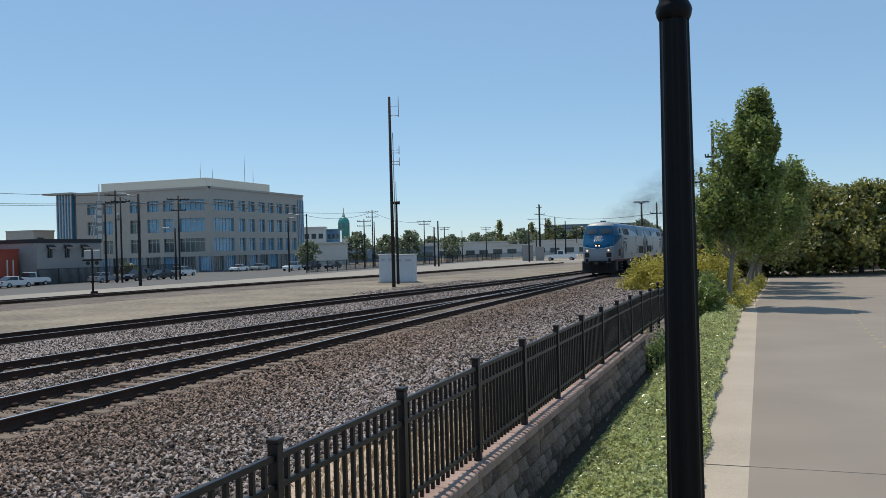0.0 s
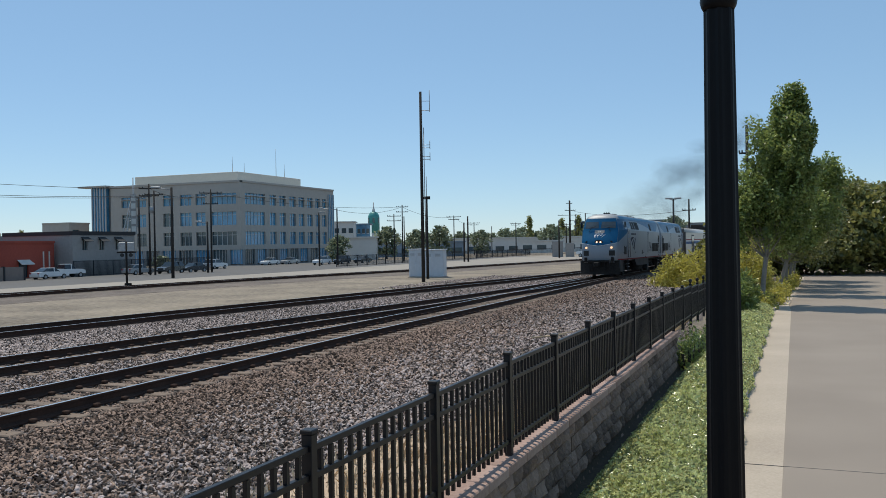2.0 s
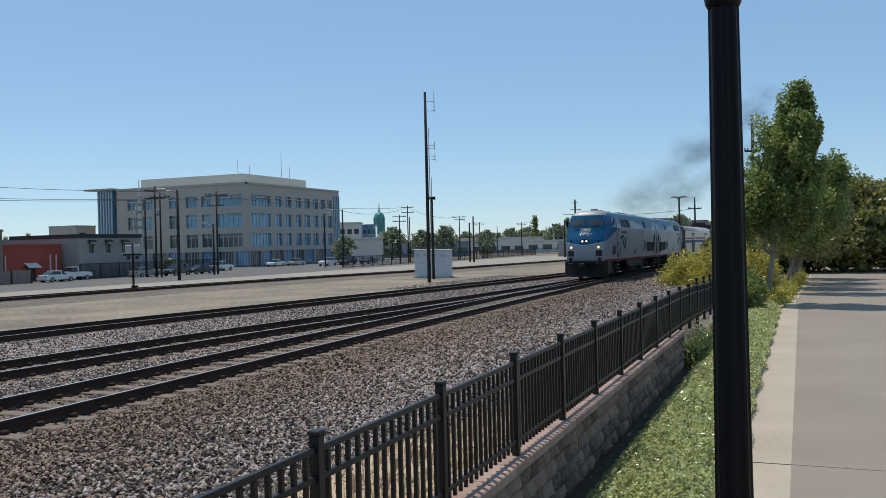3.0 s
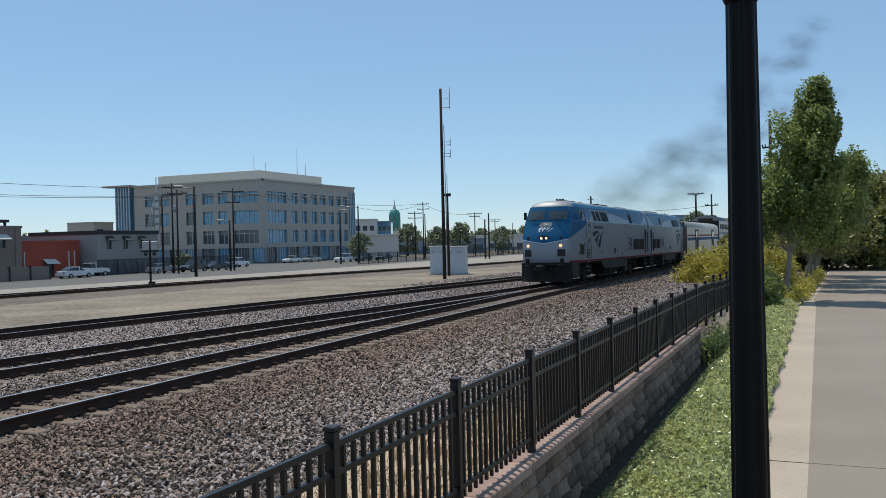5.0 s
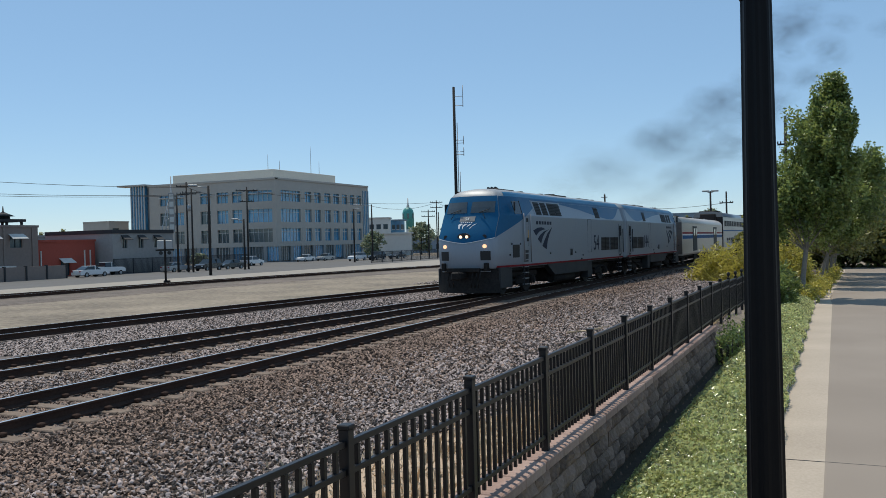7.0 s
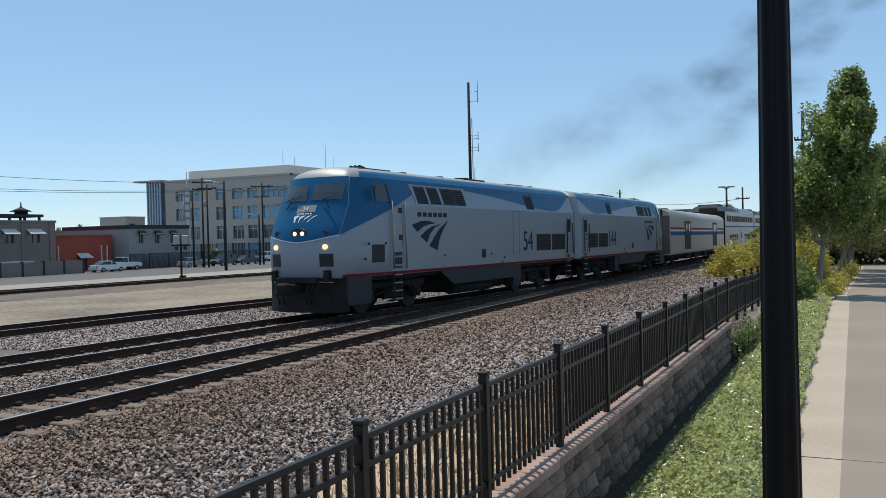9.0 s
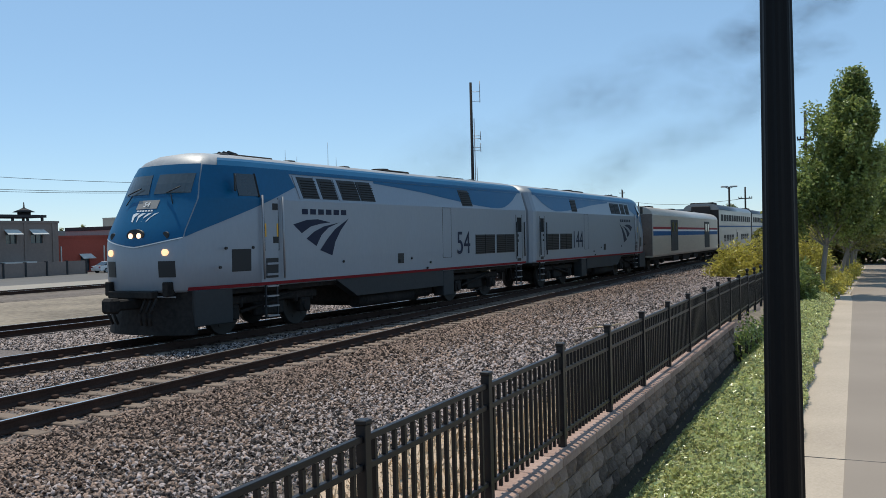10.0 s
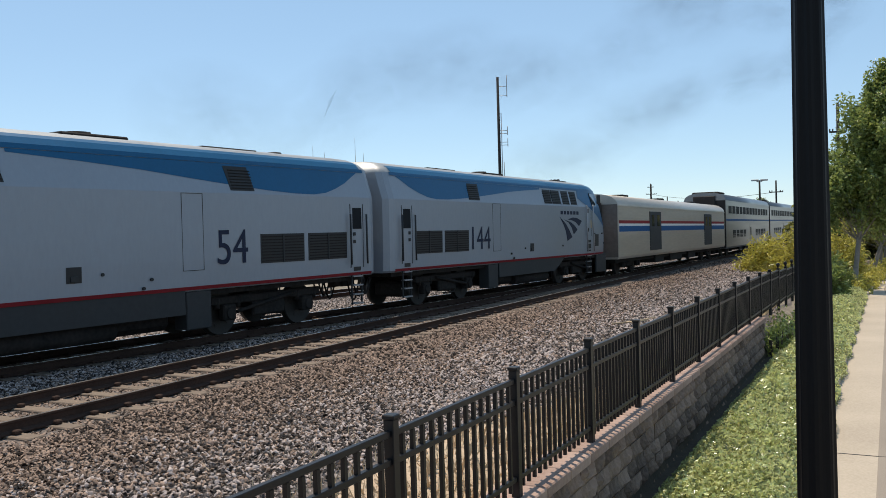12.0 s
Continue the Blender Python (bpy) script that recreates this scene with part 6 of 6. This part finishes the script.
def build_town():
    far_fence("dark iron fence along the far pavement", ((-62, 112), (-60, 170)), 1.7)
    far_fence("dark fence at the end of the yard", ((-62, 172), (-60, 205), (-44, 203)), 1.6, 0.2)
    far_fence("dark chain fence before the parked cars", ((-92.0, 92), (-91, 106), (-90, 120)), 2.2, 0.16)
    W, B = M["farwhite"], M["farblue"]
    slab_house("clinic", "pale three-storey building beyond the parking", (-138.5, 254, 24), (9, 10, 11.3), W, W, 4, 3)
    slab_house("far_building", "blue glazed building with rooftop plant", (-139, 268, 24), (7.5, 12, 10.8), M["bglass"], B, 5, 3)
    slab_house("far_building", "white hall with blank walls", (-105.5, 204, 24), (8.5, 12, 5.6), W, W)
    slab_house("far_building", "long low white warehouse", (-92, 320, 15), (60, 14, 5.5), W, W, 12)
    slab_house("far_building", "long low warehouse with pale roof", (-72, 296, 14), (34, 12, 3.8), M["farwhite"], W, 7)
    slab_house("far_building", "blue grey flat-roofed building", (-78, 420, 12), (42, 20, 13.0), B, B, 9, 3)
    slab_house("far_building", "low blue roofed shed", (-108, 245, 22), (30, 10, 4.2), B, B, 6)
    slab_house("far_building", "low white building at the street", (-160, 100, 40), (30, 12, 6.5), W, W, 6)
    t = thing("domed_tower", "teal domed tower with a thin spire over the roofs", "tower", at=pose(-196.5, 394.0, -0.5, 0, 0, 25))
    part("shaft", cube(-3.3, 3.3, -3.3, 3.3, -0.5, 10.0), M["farwhite"], t)
    part("drum", lathe(bmesh.new(), [(2.9, 10.0), (2.9, 18.0), (2.6, 19.2), (2.0, 20.2), (1.2, 20.8)], 16), M["teal"], t)
    part("spire", lathe(bmesh.new(), [(0.8, 20.7), (0.6, 22.2), (0.4, 22.5), (0.2, 25.6)], 10), M["farwhite"], t)
    for k in range(6):
        a = k * math.pi / 3
        part("window", cube(-0.5, 0.5, -3.02, -2.8, 15.2, 17.8), M["dglass"], t).rotation_euler = (0, 0, a)


def build_far_trees():
    oval = lambda u: 0.5 + 3.6 * math.sin(math.pi * min(1, 0.15 + u * 0.85)) ** 0.6
    spire = lambda u: 0.3 + 1.7 * (1 - u) ** 0.7
    # leaf colour holds painted haze; every copy shares it, the nearer ones too
    first = tree("distant round green tree above the roofs", (-80, 300, 0), 9.0, oval, 60, 26, 0.9, M["hazeleaf"], M["darkbark"], 200, 0.25, (0, 0), 0.2, 1.3, 1.0)
    tall = tree("distant dark pointed conifer", (-84, 360, 0), 14.0, spire, 50, 24, 0.8, M["darkleaf"], M["darkbark"], 201, 0.25, (0, 0), 0.15, 1.0, 1.3)
    rng = np.random.default_rng(44)
    for k in range(88):
        az = radians(4 + 48 * (k + rng.uniform(0, 0.8)) / 62 if k < 62 else 5 + 13 * (k - 62 + rng.uniform(0, 0.8)) / 26)
        d = rng.uniform(345, 480) if az < radians(30) else rng.uniform(300, 420)
        x, y = -math.sin(az) * d, math.cos(az) * d
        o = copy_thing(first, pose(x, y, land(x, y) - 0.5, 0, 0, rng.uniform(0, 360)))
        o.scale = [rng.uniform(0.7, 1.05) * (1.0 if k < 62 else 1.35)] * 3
    for az, d, s in ((8.6, 380, 0.8), (16.3, 350, 1.0), (14.2, 340, 0.9), (46.5, 260, 0.62), (47.8, 265, 0.66), (49.0, 262, 0.6), (44.6, 258, 0.6), (45.5, 300, 0.7)):
        a = radians(az)
        o = copy_thing(tall, pose(-math.sin(a) * d, math.cos(a) * d, -0.5, 0, 0, az * 40))
        o.scale = [s] * 3
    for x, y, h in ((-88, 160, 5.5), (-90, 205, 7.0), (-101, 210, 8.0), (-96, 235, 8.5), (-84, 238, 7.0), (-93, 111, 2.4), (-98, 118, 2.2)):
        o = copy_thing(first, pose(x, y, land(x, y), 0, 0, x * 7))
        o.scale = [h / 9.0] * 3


def build_path_signs():
    s = thing("sign_post", "thin pale post beside the path", "post", at=pose(-0.35, 71.0, 0))
    part("shaft", bar((0, 0, -0.1), (0, 0, 2.3), 0.05, n=8), M["galv"], s)
    s = thing("road_sign", "grey diamond road sign on a post", "road sign", at=pose(9.7, 89.0, 0, 0, 0, -6))
    part("shaft", bar((0, 0, -0.1), (0, 0, 3.6), 0.05, n=8), M["galv"], s)
    part("plate", cube(-0.45, 0.45, -0.03, 0.0, -0.45, 0.45, m=Matrix.Translation((0, -0.05, 3.1)) @ pose(0, 0, 0, 0, 45, 0)), M["galv"], s)
    part("lower_plate", cube(-0.3, 0.3, -0.08, -0.05, 2.1, 2.5), M["galv"], s)


build_path()
build_path_signs()
build_lamp_post()
build_office()
build_street()
build_poles()
build_cars()
build_town()
build_planting()
build_far_trees()


# ---- smoke ----
PUFFS = []


def build_smoke():
    """Each puff is a ragged, hollowed sheet that thins out towards its rim."""
    rng = np.random.default_rng(21)
    for stack, strength in ((10.8, 1.0), (38.5 - 10.8, 0.8)):
        for k in range(-9, 24):
            t = k * 0.5
            bm = bmesh.new()
            hub = bm.verts.new((0, 0, 0))
            rings = [[bm.verts.new((r * math.cos(a), r * math.sin(a), 0.25 * r * r + rng.normal() * 0.10)) for a in np.arange(18) * 2 * math.pi / 18] for r in (0.25, 0.5, 0.75, 1.0)]
            for i in range(18):
                bm.faces.new((hub, rings[0][i], rings[0][(i + 1) % 18]))
                for a, b in zip(rings, rings[1:]):
                    bm.faces.new((a[i], b[i], b[(i + 1) % 18], a[(i + 1) % 18]))
            ob = obj("smoke_puff", bm, SMOKE, smooth=True)
            tagged(ob, "thin dark grey puff of diesel exhaust smoke", "smoke", "exhaust smoke")
            ob.scale = (2.5, 1.5, 1.2)
            ob.color = (1, 1, 1, strength * (0.42 if t < 5 else 0.28 if t < 6.5 else 0.24) * rng.uniform(0.8, 1.15))
            PUFFS.append((ob, stack, t, rng.normal(size=3), pose(0, 0, 0, 90, 0, 8 + rng.normal() * 6) @ pose(0, 0, 0, 0, 0, rng.uniform(-20, 25))))


def puff_at(t, stack, born, jitter):
    """Rises from the stack, slows and drifts with the wind; until it leaves, it waits inside the engine room."""
    age = max(0.0, t - born)
    y = nose_s(min(t, born)) + stack
    base = RAIL_Z + drop(y)
    if age == 0:
        return Vector((track_x(y), y, base + 2.65))
    spread = 0.05 + 0.30 * age
    return Vector((track_x(y) + jitter[0] * 0.7 * spread + 0.75 * age + 0.06 * age * age, y + jitter[1] * spread + 0.4 * age,
                   base + 3.6 + 2.05 * age ** 0.85 + 0.22 * max(0.0, age - 3) ** 2 + jitter[2] * 0.7 * spread))


build_smoke()


def motions():
    steps = [k * 0.1 for k in range(121)]
    for ob, wheels, back, a, b, length, turned in TRAIN:
        rows = []
        for t in steps[::5]:
            m = on_track(nose_s(t) + back, a, b)
            if turned:
                m = m @ Matrix.Translation((0, length, 0)) @ pose(0, 0, 0, 0, 0, 180)
            rows.append((t, m))
        walk(ob, rows)
        for w, y, r in wheels:
            sign = -1 if turned else 1
            walk(w, [(t, pose(0, y, r, sign * math.degrees((nose_s(0) - nose_s(t)) / r))) for t in steps])
    for ob, stack, born, jitter, turn in PUFFS:
        stowed = pose(0, 0, 0, 90, 0, 82)
        walk(ob, [(t, Matrix.Translation(puff_at(t, stack, born, jitter)) @ (turn if t > born else stowed)) for t in [k * 0.25 for k in range(49)]])


motions()
